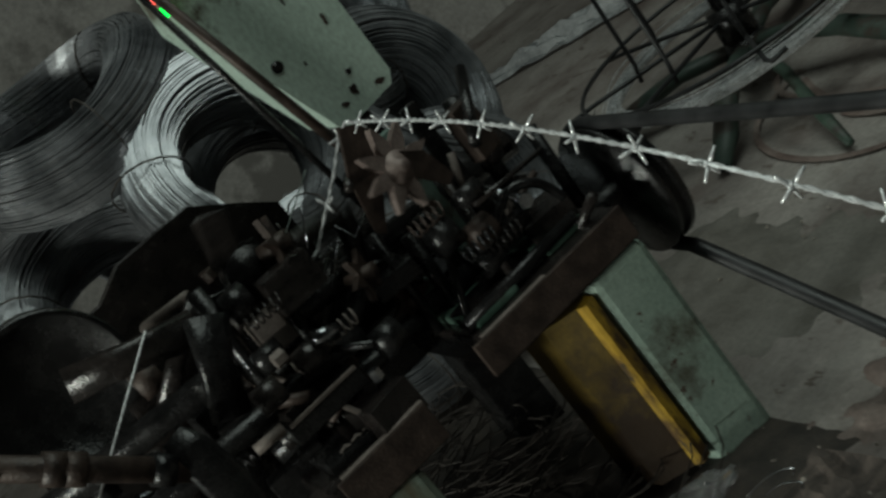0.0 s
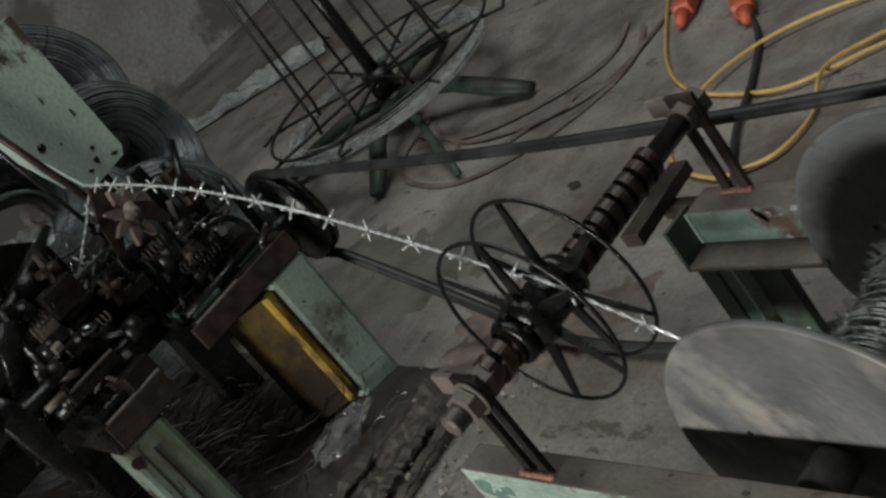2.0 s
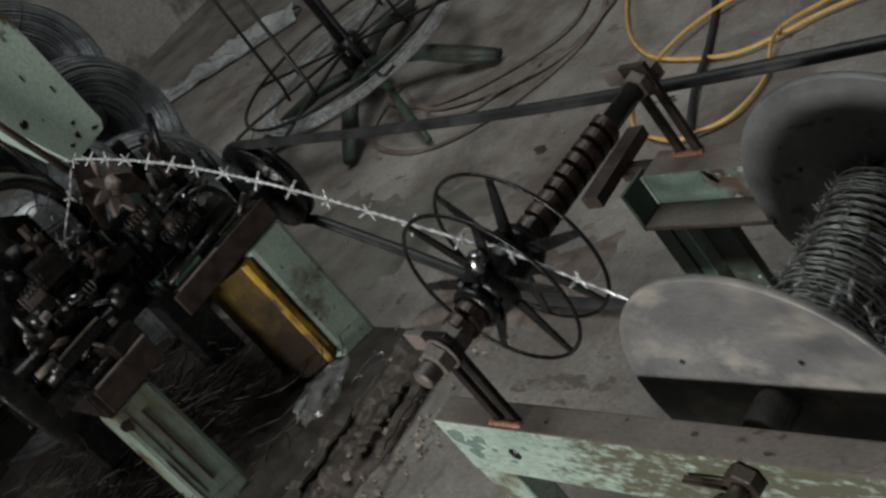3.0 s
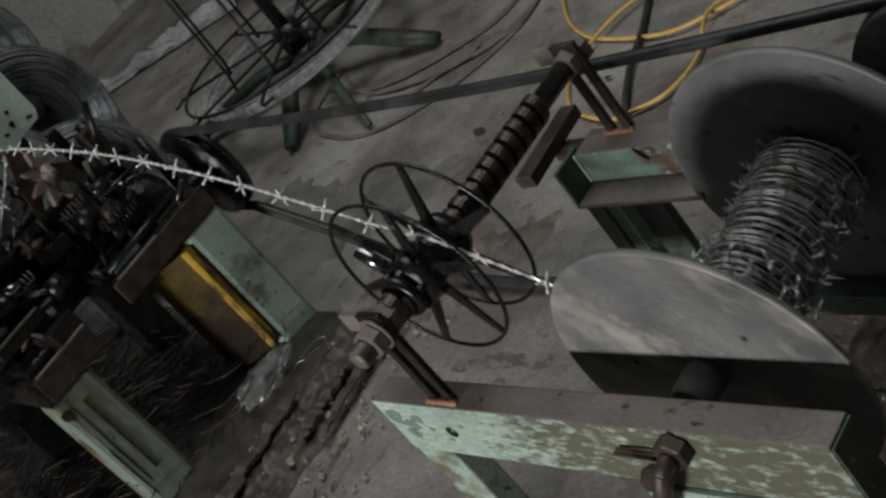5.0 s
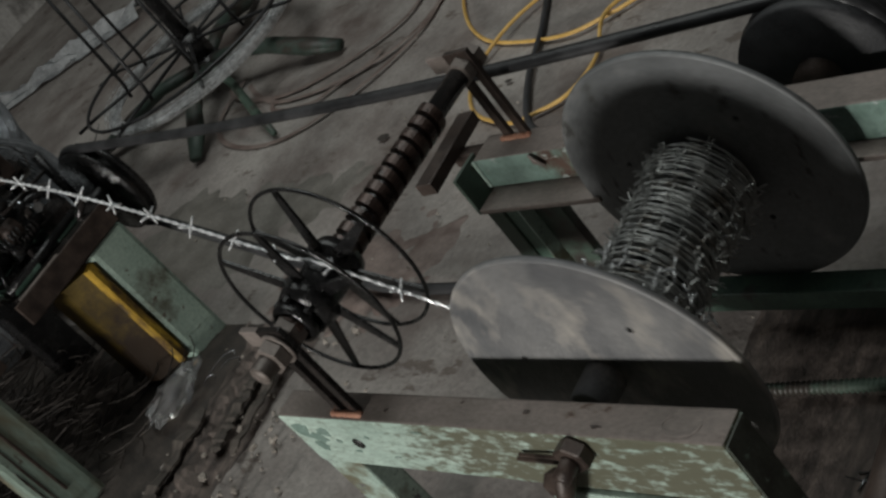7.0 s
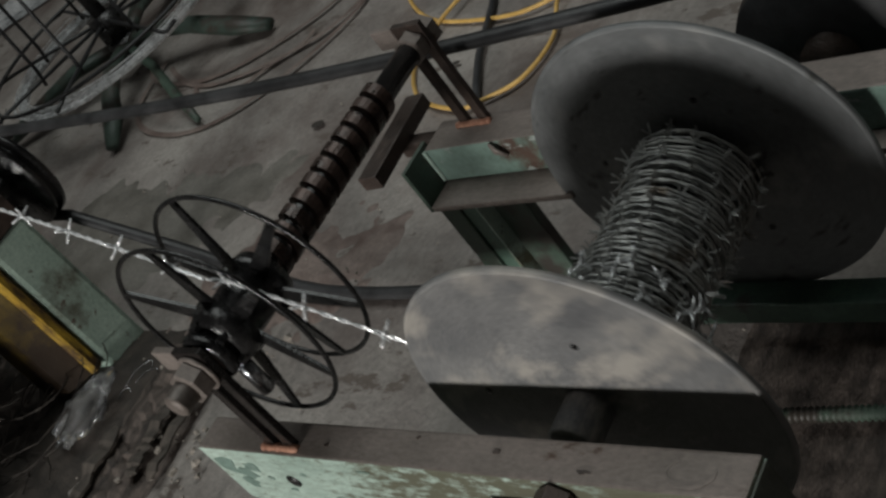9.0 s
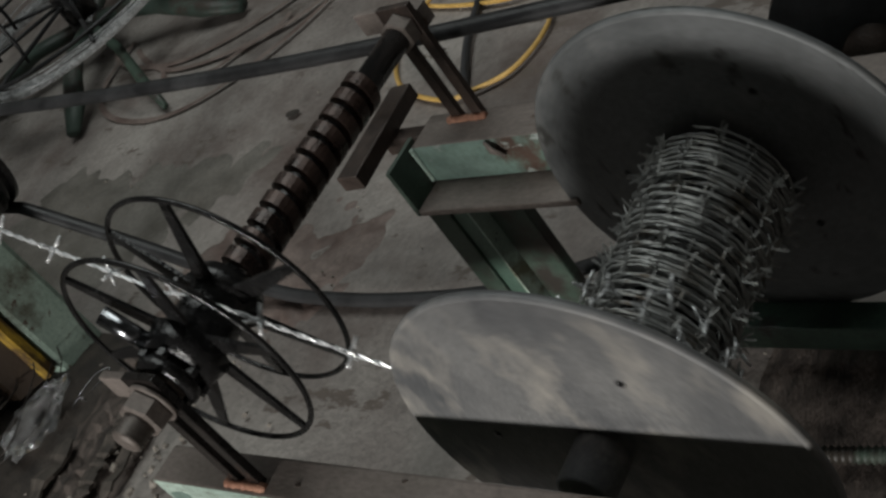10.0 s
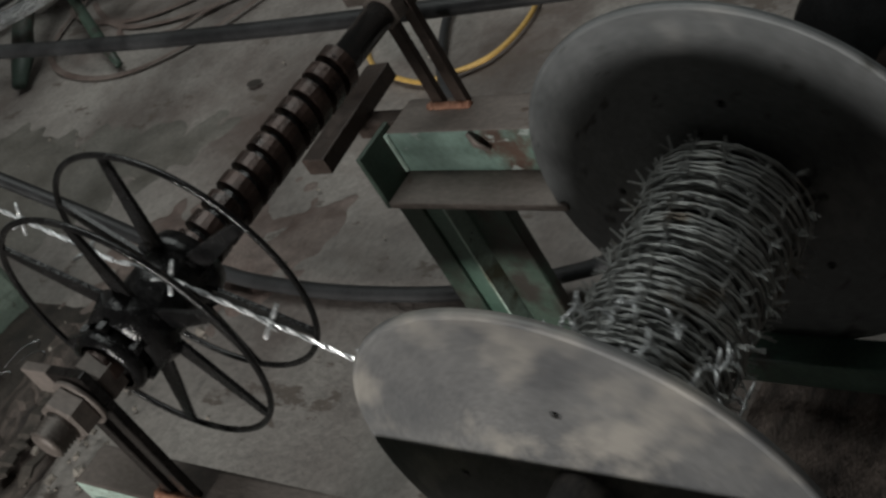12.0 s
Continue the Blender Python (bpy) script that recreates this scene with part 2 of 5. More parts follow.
class Build:
    """Collects the faces of one mesh."""

    def __init__(self):
        self.v, self.f, self.mi, self.smooth = [], [], [], []

    def add(self, verts, faces, mi=0, smooth=False):
        n = len(self.v)
        self.v += [tuple(p) for p in verts]
        self.f += [tuple(i + n for i in f) for f in faces]
        self.mi += [mi] * len(faces)
        self.smooth += [smooth] * len(faces)
        return self

    def box(self, lo, hi, bevel=0.003, m=None, mi=0, top=None):
        """A box from corner to corner with chamfered edges; top: another material for the upper faces."""
        lo, hi = Vector(lo), Vector(hi)
        bm = bmesh.new()
        bmesh.ops.create_cube(bm, size=1.0)
        for v in bm.verts:
            v.co = Vector([(lo[i] + hi[i]) / 2 + v.co[i] * (hi[i] - lo[i]) for i in range(3)])
        if bevel > 0:
            bmesh.ops.bevel(bm, geom=list(bm.edges), offset=bevel, segments=2, affect="EDGES", profile=0.6)
        bm.normal_update()
        n = len(self.v)
        for v in bm.verts:
            self.v.append(tuple(m @ v.co if m else v.co))
        for f in bm.faces:
            self.f.append(tuple(v.index + n for v in f.verts))
            self.mi.append(top if top is not None and f.normal.z > 0.8 else mi)
            self.smooth.append(False)
        bm.free()
        return self

    def sweep(self, pts, radius, sides=8, closed=False, mi=0, caps=True, flat=None):
        """A round or flattened bar along points. radius: one number or one a point; flat: (width, height) of an ellipse or strap."""
        pts = [Vector(p) for p in pts]
        n = len(pts)
        rad = radius if isinstance(radius, (list, tuple)) else [radius] * n
        tang = []
        for i in range(n):
            a = pts[(i - 1) % n] if closed or i > 0 else pts[i]
            b = pts[(i + 1) % n] if closed or i < n - 1 else pts[i]
            tang.append((b - a).normalized())
        up = Vector((0, 0, 1)) if abs(tang[0].z) < 0.9 else Vector((1, 0, 0))
        verts = []
        for i in range(n):
            side = tang[i].cross(up)
            if side.length < 1e-5:
                side = tang[i].cross(Vector((0, 1, 0.01)))
            side.normalize()
            up = side.cross(tang[i]).normalized()
            for k in range(sides):
                a = 2 * math.pi * (k + 0.5) / sides
                w, hgt = flat if flat else (1, 1)
                verts.append(pts[i] + rad[i] * (math.cos(a) * side * w + math.sin(a) * up * hgt))
        faces = []
        for i in range(n if closed else n - 1):
            j = (i + 1) % n
            for k in range(sides):
                l = (k + 1) % sides
                faces.append((i * sides + k, i * sides + l, j * sides + l, j * sides + k))
        if caps and not closed:
            faces += [tuple(range(sides))[::-1], tuple((n - 1) * sides + k for k in range(sides))]
        return self.add(verts, faces, mi, sides > 4 and sides != 6)

    def cyl(self, a, b, r, sides=20, r2=None, mi=0):
        return self.sweep([a, b], [r, r if r2 is None else r2], sides, mi=mi)

    def lathe(self, profile, centre, sides=48, mi=0, axis="y"):
        """Turns (along, radius) pairs round an axis through the centre."""
        verts, faces = [], []
        c = Vector(centre)
        n = len(profile)
        for k in range(sides):
            a = 2 * math.pi * k / sides
            for u, r in profile:
                p = {"y": (r * math.cos(a), u, r * math.sin(a)), "x": (u, r * math.cos(a), r * math.sin(a)),
                     "z": (r * math.cos(a), r * math.sin(a), u)}[axis]
                verts.append(c + Vector(p))
        for k in range(sides):
            l = (k + 1) % sides
            for i in range(n - 1):
                faces.append((k * n + i, l * n + i, l * n + i + 1, k * n + i + 1))
        return self.add(verts, faces, mi, True)

    def hexnut(self, centre, r, depth, axis="y", mi=0):
        d = {"x": Vector((1, 0, 0)), "y": Vector((0, 1, 0)), "z": Vector((0, 0, 1))}[axis] * depth / 2
        c = Vector(centre)
        return self.sweep([c - d, c - d * 0.8, c + d * 0.8, c + d], [r * 0.9, r, r, r * 0.9], 6, mi=mi)

    def mesh(self, name, mats):
        me = bpy.data.meshes.new(name)
        me.from_pydata(self.v, [], self.f)
        for m in mats if isinstance(mats, (list, tuple)) else [mats]:
            me.materials.append(m)
        me.polygons.foreach_set("material_index", self.mi)
        me.polygons.foreach_set("use_smooth", self.smooth)
        bm = bmesh.new()
        bm.from_mesh(me)
        bmesh.ops.recalc_face_normals(bm, faces=bm.faces)
        bm.to_mesh(me)
        bm.free()
        return me


def part(name, b, material, parent, label=""):
    ob = new(name, b.mesh(name, material))
    ob.parent = parent
    return tagged(ob, label)


def thing(name, label, category, at=(0, 0, 0), group="", kind=""):
    ob = new(name)
    ob.location = at
    return tagged(ob, label, category, group, kind)


def single(name, b, material, label, category, group="", kind=""):
    return tagged(new(name, b.mesh(name, material)), label, category, group, kind)


def circle_points(c, r, n, axis="y", start=0.0, turn=1.0):
    out = []
    for k in range(n):
        a = start + 2 * math.pi * turn * k / n
        u, v = r * math.cos(a), r * math.sin(a)
        out.append(Vector(c) + Vector({"y": (u, 0, v), "x": (0, u, v), "z": (u, v, 0)}[axis]))
    return out


def flakes(spots, face, seed):
    """Ragged thin spots on a face; spots: (u, v, half width, half height); face: turns u, v and lift into a place."""
    b = Build()
    for i, (u, v, w, h) in enumerate(spots):
        n = 12
        rim, top = [], []
        for k in range(n):
            a = 6.283 * k / n
            f = 1 + 0.8 * noise.noise((1.7 * math.cos(a) + i * 3.1, 1.7 * math.sin(a) + seed, i))
            rim.append(face(u + w * f * math.cos(a), v + h * f * math.sin(a), -0.001))
            top.append(face(u + w * f * 0.93 * math.cos(a), v + h * f * 0.93 * math.sin(a), 0.0009))
        b.add(rim + top, [(k, (k + 1) % n, n + (k + 1) % n, n + k) for k in range(n)] + [tuple(range(n, 2 * n))])
    return b


def smooth_line(pts, n=8):
    pts = [Vector(p) for p in pts]
    out = []
    for i in range(len(pts) - 1):
        p0, p1, p2, p3 = pts[max(i - 1, 0)], pts[i], pts[i + 1], pts[min(i + 2, len(pts) - 1)]
        for k in range(n):
            t = k / n
            out.append(0.5 * ((2 * p1) + (p2 - p0) * t + (2 * p0 - 5 * p1 + 4 * p2 - p3) * t * t + (3 * p1 - p0 - 3 * p2 + p3) * t ** 3))
    return out + [pts[-1]]


# ---- the setting ----
XW, XE, YS, YN, ZC = -5.2, 4.0, -9.0, 5.0, 4.4


def make_setting():
    b = Build()
    n = 90
    size = 9.6
    verts = [(XW - 0.1 + size * i / n, YS - 0.1 + (YN - YS + 0.2) * j / n, 0) for j in range(n + 1) for i in range(n + 1)]
    verts = [(x, y, 0.006 * (noise.noise((x * 2.2, y * 2.2, 0)) - 0.4) + 0.002 * noise.noise((x * 9, y * 9, 4)) - 0.004) for x, y, z in verts]
    b.add(verts, [(j * (n + 1) + i, j * (n + 1) + i + 1, (j + 1) * (n + 1) + i + 1, (j + 1) * (n + 1) + i) for j in range(n) for i in range(n)], 0, True)
    single("floor", b, CONCRETE, "dusty stained grey concrete workshop floor", "floor", kind="structure")
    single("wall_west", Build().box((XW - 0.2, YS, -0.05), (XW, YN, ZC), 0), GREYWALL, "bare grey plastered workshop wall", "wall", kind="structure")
    single("wall_east", Build().box((XE, YS, -0.05), (XE + 0.2, YN, ZC), 0), UNSEEN_PLASTER, "bare grey plastered workshop wall", "wall", kind="structure")
    single("wall_north", Build().box((XW - 0.2, YN, -0.05), (XE + 0.2, YN + 0.2, ZC), 0), UNSEEN_PLASTER, "bare grey plastered workshop wall", "wall", kind="structure")
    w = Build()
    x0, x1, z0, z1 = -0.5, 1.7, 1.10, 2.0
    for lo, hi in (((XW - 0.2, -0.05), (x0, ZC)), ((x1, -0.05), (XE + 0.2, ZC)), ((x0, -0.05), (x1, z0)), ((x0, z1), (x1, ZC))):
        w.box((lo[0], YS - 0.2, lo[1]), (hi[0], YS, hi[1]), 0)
    single("wall_south", w, UNSEEN_PLASTER, "grey plastered wall with a wide window opening", "wall", kind="structure")
    c = Build()
    hx0, hx1, hy0, hy1 = -2.3, 1.3, 0.3, 3.1
    for lo, hi in (((XW - 0.2, YS - 0.2), (hx0, YN + 0.2)), ((hx1, YS - 0.2), (XE + 0.2, YN + 0.2)), ((hx0, YS - 0.2), (hx1, hy0)), ((hx0, hy1), (hx1, YN + 0.2))):
        c.box((lo[0], lo[1], ZC), (hi[0], hi[1], ZC + 0.15), 0)
    single("ceiling", c, UNSEEN_PLASTER, "dim grey workshop ceiling with a roof light", "ceiling", kind="structure")


# ---- the spool stand ----
H = 0.34


def make_stand():
    st = thing("spool_stand", "mint green welded steel stand with worn paint, on the concrete floor", "stand")
    part("beam", Build().box((0, 0, 0.225), (0.80, 0.05, H), 0.004, top=1), [BEAM, BARE], st, "worn mint green beam with bare steel top")
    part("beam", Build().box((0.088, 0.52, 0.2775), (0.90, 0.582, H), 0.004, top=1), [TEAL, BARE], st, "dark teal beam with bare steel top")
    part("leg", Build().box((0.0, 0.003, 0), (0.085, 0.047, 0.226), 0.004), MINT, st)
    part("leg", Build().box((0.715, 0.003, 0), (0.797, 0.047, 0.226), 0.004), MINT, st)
    part("leg", Build().box((0.096, 0.470, 0), (0.132, 0.51, 0.2665), 0.003), DARKGREEN, st, "dark green leg")
    part("leg_strip", Build().box((0.1325, 0.474, 0), (0.160, 0.51, 0.2665), 0.003), GREEN, st, "lighter green strip of the leg")
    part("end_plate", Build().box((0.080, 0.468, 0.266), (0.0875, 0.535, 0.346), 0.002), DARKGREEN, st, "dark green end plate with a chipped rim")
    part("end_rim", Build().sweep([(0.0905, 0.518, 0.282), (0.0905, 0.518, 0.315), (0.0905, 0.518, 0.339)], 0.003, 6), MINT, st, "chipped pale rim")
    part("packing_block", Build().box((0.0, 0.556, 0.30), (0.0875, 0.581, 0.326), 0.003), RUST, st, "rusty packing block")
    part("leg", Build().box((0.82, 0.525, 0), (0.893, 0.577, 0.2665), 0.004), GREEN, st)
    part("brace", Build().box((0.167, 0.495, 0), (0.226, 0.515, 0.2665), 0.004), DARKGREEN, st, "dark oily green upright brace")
    part("leg_edge", Build().box((0.1605, 0.472, 0), (0.164, 0.51, 0.2665), 0.001), MINT, st)
    part("rail", Build().box((0.40, 0.43, 0.05), (0.90, 0.47, 0.088), 0.003), GREEN, st, "dark green lower rail")
    part("lower_beam", Build().box((0.0885, 0.467, 0.267), (0.345, 0.581, 0.277), 0.002).box((0.3455, 0.490, 0.267), (0.90, 0.581, 0.277), 0.002), BARE, st, "grimy bare steel ledge of the beam")
    flap = Build().sweep([(0.215, 0.517, 0.338), (0.224, 0.512, 0.327), (0.236, 0.515, 0.315)], [0.005, 0.010, 0.005], 10, flat=(0.35, 1.0))
    part("torn_flap", flap, BARE, st, "small pale torn flap of metal on the beam face")
    part("apron_plate", Build().box((0.47, -0.006, 0.10), (0.72, 0.004, 0.222), 0.002), MINT, st, "loose mint green plate under the beam")
    part("stop_plate", Build().box((-0.018, -0.09, -0.012), (0.018, 0.09, 0.012), 0.002, pose(0.006, 0.555, 0.338, 0, 0, 4)), RUST, st, "thick rusty flat bar")
    part("end_cap", Build().box((0.8005, 0.002, 0.0), (0.8035, 0.048, H - 0.004), 0.001), MOTTLED, st, "dark mottled green beam end")
    part("oil_ring", Build().sweep([(0.735 + 0.026 * math.cos(a), 0.024 + 0.016 * math.sin(a), H + 0.0005) for a in (2.2 + 0.25 * k for k in range(18))], 0.0028, 6, flat=(1.0, 0.12)), BARE, st, "dark ring of oil on the beam top")
    for u, v, w, h in ((0.030, 0.305, 0.018, 0.020), (0.058, 0.292, 0.016, 0.014), (0.082, 0.305, 0.014, 0.009), (0.045, 0.268, 0.012, 0.012), (0.10, 0.285, 0.006, 0.004), (0.125, 0.262, 0.007, 0.003), (0.175, 0.30, 0.005, 0.003), (0.30, 0.322, 0.010, 0.002), (0.205, 0.255, 0.007, 0.002)):
        part("scuff", flakes([(u, v, w, h)], lambda p, q, r: (p, -r, q), u * 50), TEAL, st, "dark scuff on the beam face")
    for u, v, w, h in ((0.24, 0.020, 0.004, 0.003), (0.50, 0.030, 0.006, 0.004), (0.62, 0.015, 0.008, 0.003), (0.38, 0.040, 0.003, 0.002)):
        part("oil_spot", flakes([(u, v, w, h)], lambda p, q, r: (p, q, H + r), u * 50), RUST, st, "dark oil spot on the beam top")
    part("hole", Build().cyl((0.143, -0.0015, 0.283), (0.143, 0.01, 0.283), 0.011, 16), GREASE, st)
    # Slotted uprights that carry the screw.
    for y0, y1, tag in ((0.012, 0.022, 0), (0.566, 0.576, 1)):
        for name, lo, hi in (("upright_bar", (0.138, H), (0.154, 0.484)), ("upright_bar", (0.174, H), (0.190, 0.484)), ("head_plate", (0.138, 0.484), (0.190, 0.522)), ("ear", (0.098, 0.490), (0.1375, 0.522))):
            part(name, Build().box((lo[0], y0, lo[1]), (hi[0], y1, hi[1]), 0.0015), BARE if name == "ear" else (RUST if tag else OILY), st, "bare steel plate end" if name == "ear" else "dark flat bar welded to the beam")
        w = Build().sweep([(0.132 + 0.0022 * k, y0 - 0.002, H + 0.001 + 0.002 * noise.noise((k * 0.9, tag, 2))) for k in range(30)], [0.0055 + 0.003 * noise.noise((k * 0.7, 5, tag)) for k in range(30)], 7)
        part("weld_bead", w, COPPER, st)
    k = Build()
    k.cyl((0.585, -0.05, 0.318), (0.585, 0.0, 0.318), 0.012, 16).hexnut((0.585, -0.012, 0.318), 0.024, 0.02).hexnut((0.55, -0.03, 0.285), 0.017, 0.03, "x")
    part("clamp_bolt", k, RUST, st, "rusty bolt and nut on the beam face")
    part("clamp_rod", Build().cyl((0.585, -0.04, 0.318), (0.50, -0.035, 0.19), 0.012, 14), RUST, st)
    part("tension_wire", Build().sweep([(0.48, -0.006, 0.300), (0.585, -0.01, 0.306)], 0.003, 6).sweep([(0.47, -0.006, 0.290), (0.585, -0.01, 0.294)], 0.003, 6), RUST, st)
    return st


# ---- the traverse screw ----
SX, SZ = 0.166, 0.492


def make_screw():
    sc = thing("traverse_screw", "oily dark brown coarse-threaded traverse screw between two uprights", "screw shaft")
    part("core", Build().cyl((SX, 0.02, SZ), (SX, 0.60, SZ), 0.0172, 20), GREASE, sc)
    t = Build()
    pitch, r0, r1 = 0.0268, 0.0170, 0.0255
    y = 0.045
    segs = 24
    turns = 15.6
    prof = ((-0.0096, r0), (-0.0086, r1), (0.0086, r1), (0.0096, r0))
    verts, faces = [], []
    n = int(segs * turns)
    for i in range(n + 1):
        a = 2 * math.pi * i / segs
        for u, r in prof:
            verts.append((SX + r * math.cos(a), y + pitch * i / segs + u, SZ + r * math.sin(a)))
    for i in range(n):
        for j in range(3):
            faces.append((i * 4 + j, i * 4 + j + 1, (i + 1) * 4 + j + 1, (i + 1) * 4 + j))
    t.add(verts, faces)
    part("thread", t, THREAD, sc, "oily brown square thread")
    for ys, r in ((-0.006, 0.0255), (0.035, 0.026), (0.555, 0.024), (0.588, 0.026)):
        part("nut", Build().hexnut((SX, ys, SZ), r, 0.022), BARE, sc, "worn steel hexagon nut")
    part("washer", Build().lathe([(0.005, 0.0), (0.005, 0.0275), (0.009, 0.0275), (0.009, 0.0)], (SX, 0, SZ), 28), BARE, sc, "worn steel washer")
    prof = [(-0.042, 0.0), (-0.042, 0.014)]
    for k in range(8):
        prof += [(-0.041 + 0.0042 * k, 0.0145), (-0.0389 + 0.0042 * k, 0.0175)]
    e = Build().lathe(prof + [(-0.008, 0.0125)], (SX, 0, SZ), 20)
    part("threaded_end", e, BARE, sc, "bare steel threaded end")
    return sc


# ---- the guide wheel ----
WY0, WY1, WR = -0.04, 0.04, 0.144


def make_wheel():
    w = thing("guide_wheel", "black double spoked guide wheel around the screw", "wheel", (SX, 0.135, SZ))
    for y, off in ((WY0, 0.0), (WY1, 0.2)):
        rim = part("rim", Build().sweep(circle_points((0, y, 0), WR, 72), 0.0032, 8, True), GREASE, w, "thin black bent rod rim")
        for k in range(6):
            a = off + k * math.pi / 3
            d = Vector((math.cos(a), 0, math.sin(a)))
            s = Vector((-math.sin(a), 0, math.cos(a)))
            b = Build()
            pts = []
            yo = y + (0.012 if y == WY0 else -0.012)
            for r, hw in ((0.034, 0.012), (0.085, 0.009), (WR, 0.005)):
                f = (r - 0.034) / (WR - 0.034)
                c = d * r + Vector((0, yo + (y - yo) * f, 0))
                pts += [c - s * hw + Vector((0, 0.0022, 0)), c + s * hw + Vector((0, 0.0022, 0)), c + s * hw - Vector((0, 0.0022, 0)), c - s * hw - Vector((0, 0.0022, 0))]
            faces = [(0, 1, 2, 3), (8, 9, 10, 11)]
            for i in (0, 4):
                faces += [(i + j, i + (j + 1) % 4, i + 4 + (j + 1) % 4, i + 4 + j) for j in range(4)]
            b.add(pts, faces)
            part("spoke", b, GREASE, w)
    hub = Build()
    hub.lathe([(-0.060, 0.028), (-0.060, 0.038), (-0.030, 0.046), (-0.026, 0.036), (0.026, 0.036), (0.030, 0.046), (0.052, 0.038), (0.052, 0.028)], (0, 0, 0), 36)
    part("hub", hub, GREASE, w, "greasy black hub")
    part("sleeve", Build().lathe([(-0.082, 0.028), (-0.082, 0.033), (-0.077, 0.036), (-0.069, 0.036), (-0.066, 0.031), (-0.059, 0.031)], (0, 0, 0), 32), GREASE, w, "greasy black collar")
    for k in range(6):
        a = k * math.pi / 3
        part("bolt", Build().hexnut((0.034 * math.cos(a), -0.064, 0.034 * math.sin(a)), 0.0065, 0.010), GREASE, w, "greasy hub bolt")
    part("follower_pin", Build().cyl((0.036, -0.052, 0.0), (0.092, -0.052, 0.0), 0.0105, 18), WIRE, w, "shiny steel follower pin")
    return w


# ---- the take-up spool ----
PX, PZ, PR = 0.551, 0.296, 0.220
PY0, PY1 = 0.125, 0.476


def make_spool():
    sp = thing("take_up_spool", "grey steel flanged spool half wound with barbed wire", "spool", (PX, 0, PZ))
    for y in (PY0, PY1):
        prof = [(y - 0.003, 0.0), (y - 0.003, 0.07), (y - 0.0035, PR - 0.006), (y - 0.006, PR - 0.003), (y - 0.003, PR), (y + 0.003, PR), (y + 0.004, PR - 0.004), (y + 0.003, 0.05), (y + 0.003, 0.0)]
        fl = part("flange", Build().lathe(prof, (0, 0, 0), 96), DISC if y == PY0 else FLANGE, sp, "scuffed grey steel flange disc" if y == PY0 else "dull blue-grey steel flange disc")
        for r, a in ((0.11, 0.6), (0.13, 2.4), (0.12, 4.5)):
            c = Vector((r * math.cos(a), 0, r * math.sin(a)))
            part("bolt_hole", Build().cyl(c + Vector((0, y - 0.0046, 0)), c + Vector((0, y - 0.002, 0)), 0.0042, 10), GREASE, fl)
    part("barrel", Build().cyl((0, PY0, 0), (0, PY1, 0), 0.044, 32), GREASE, sp)
    part("axle", Build().lathe([(0.072, 0.0), (0.072, 0.024), (0.074, 0.028), (PY0, 0.028)], (0, 0, 0), 28), DISC, sp, "dark steel axle stub")
    part("axle", Build().cyl((0, PY1, 0), (0, 0.66, 0), 0.02, 20), GREASE, sp)
    # The winding: many uneven turns of two-strand wire.
    rnd = random.Random(5)
    for layer in range(4):
        b = Build()
        rr = 0.050 + 0.0075 * layer
        pts = []
        y = PY0 + 0.010
        a = rnd.random() * 6
        while y < PY1 - 0.012:
            pts.append((a, y))
            a += 0.24
            y += (0.0075 + 0.002 * layer * 0.3) * 0.24 / 6.283 * (1.0 + 0.5 * math.sin(a * 0.13 + layer))
        line = []
        for a, y in pts:
            wob = 0.004 * noise.noise((a * 0.35, layer * 7.1, 0)) + 0.0025 * noise.noise((a * 1.3, layer, 5))
            yy = y + 0.006 * noise.noise((a * 0.21, layer * 3.3, 9)) + 0.004 * math.sin(a + layer)
            far = (yy - PY0) / (PY1 - PY0)
            r = rr + wob + 0.007 * max(0.0, far - 0.7) / 0.3 + 0.004 * max(0.0, 0.35 - far) / 0.35
            line.append(Vector((r * math.cos(a), min(max(yy, PY0 + 0.006), PY1 - 0.006), r * math.sin(a))))
        for s in (0, 1):
            tw = [p + Vector((math.cos(i * 1.9 + s * math.pi), math.sin(i * 1.9 + s * math.pi), math.cos(i * 1.9 + s * math.pi))) * 0.0011 for i, p in enumerate(line)]
            b.sweep(tw, 0.0014, 5)
        tagged(part("winding", b, COIL, sp, "tangled turns of dull barbed wire"), kind="stuff")
        if layer >= 2:
            k = Build()
            for i in range(6, len(line) - 2, 7):
                p = line[i]
                t = (line[i + 1] - line[i - 1]).normalized()
                out = Vector((p.x, 0, p.z)).normalized()
                for s in (0, 1, 2, 3):
                    an = rnd.random() * 6.283
                    d = (out * math.cos(an) + t.cross(out) * math.sin(an)).normalized()
                    if d.dot(out) < -0.2:
                        d = -d
                    k.sweep([p, p + d * (0.013 + 0.007 * rnd.random()) + t * 0.004 * (rnd.random() - 0.5)], [0.0013, 0.0007], 4)
            tagged(part("barb_rest", k, COIL, sp, "short pointed wire barbs"), kind="stuff")
    return sp


make_setting()


# ---- the barbed wire ----
WA = Vector((-1.18, 0.268, 0.758))
WY = 0.135


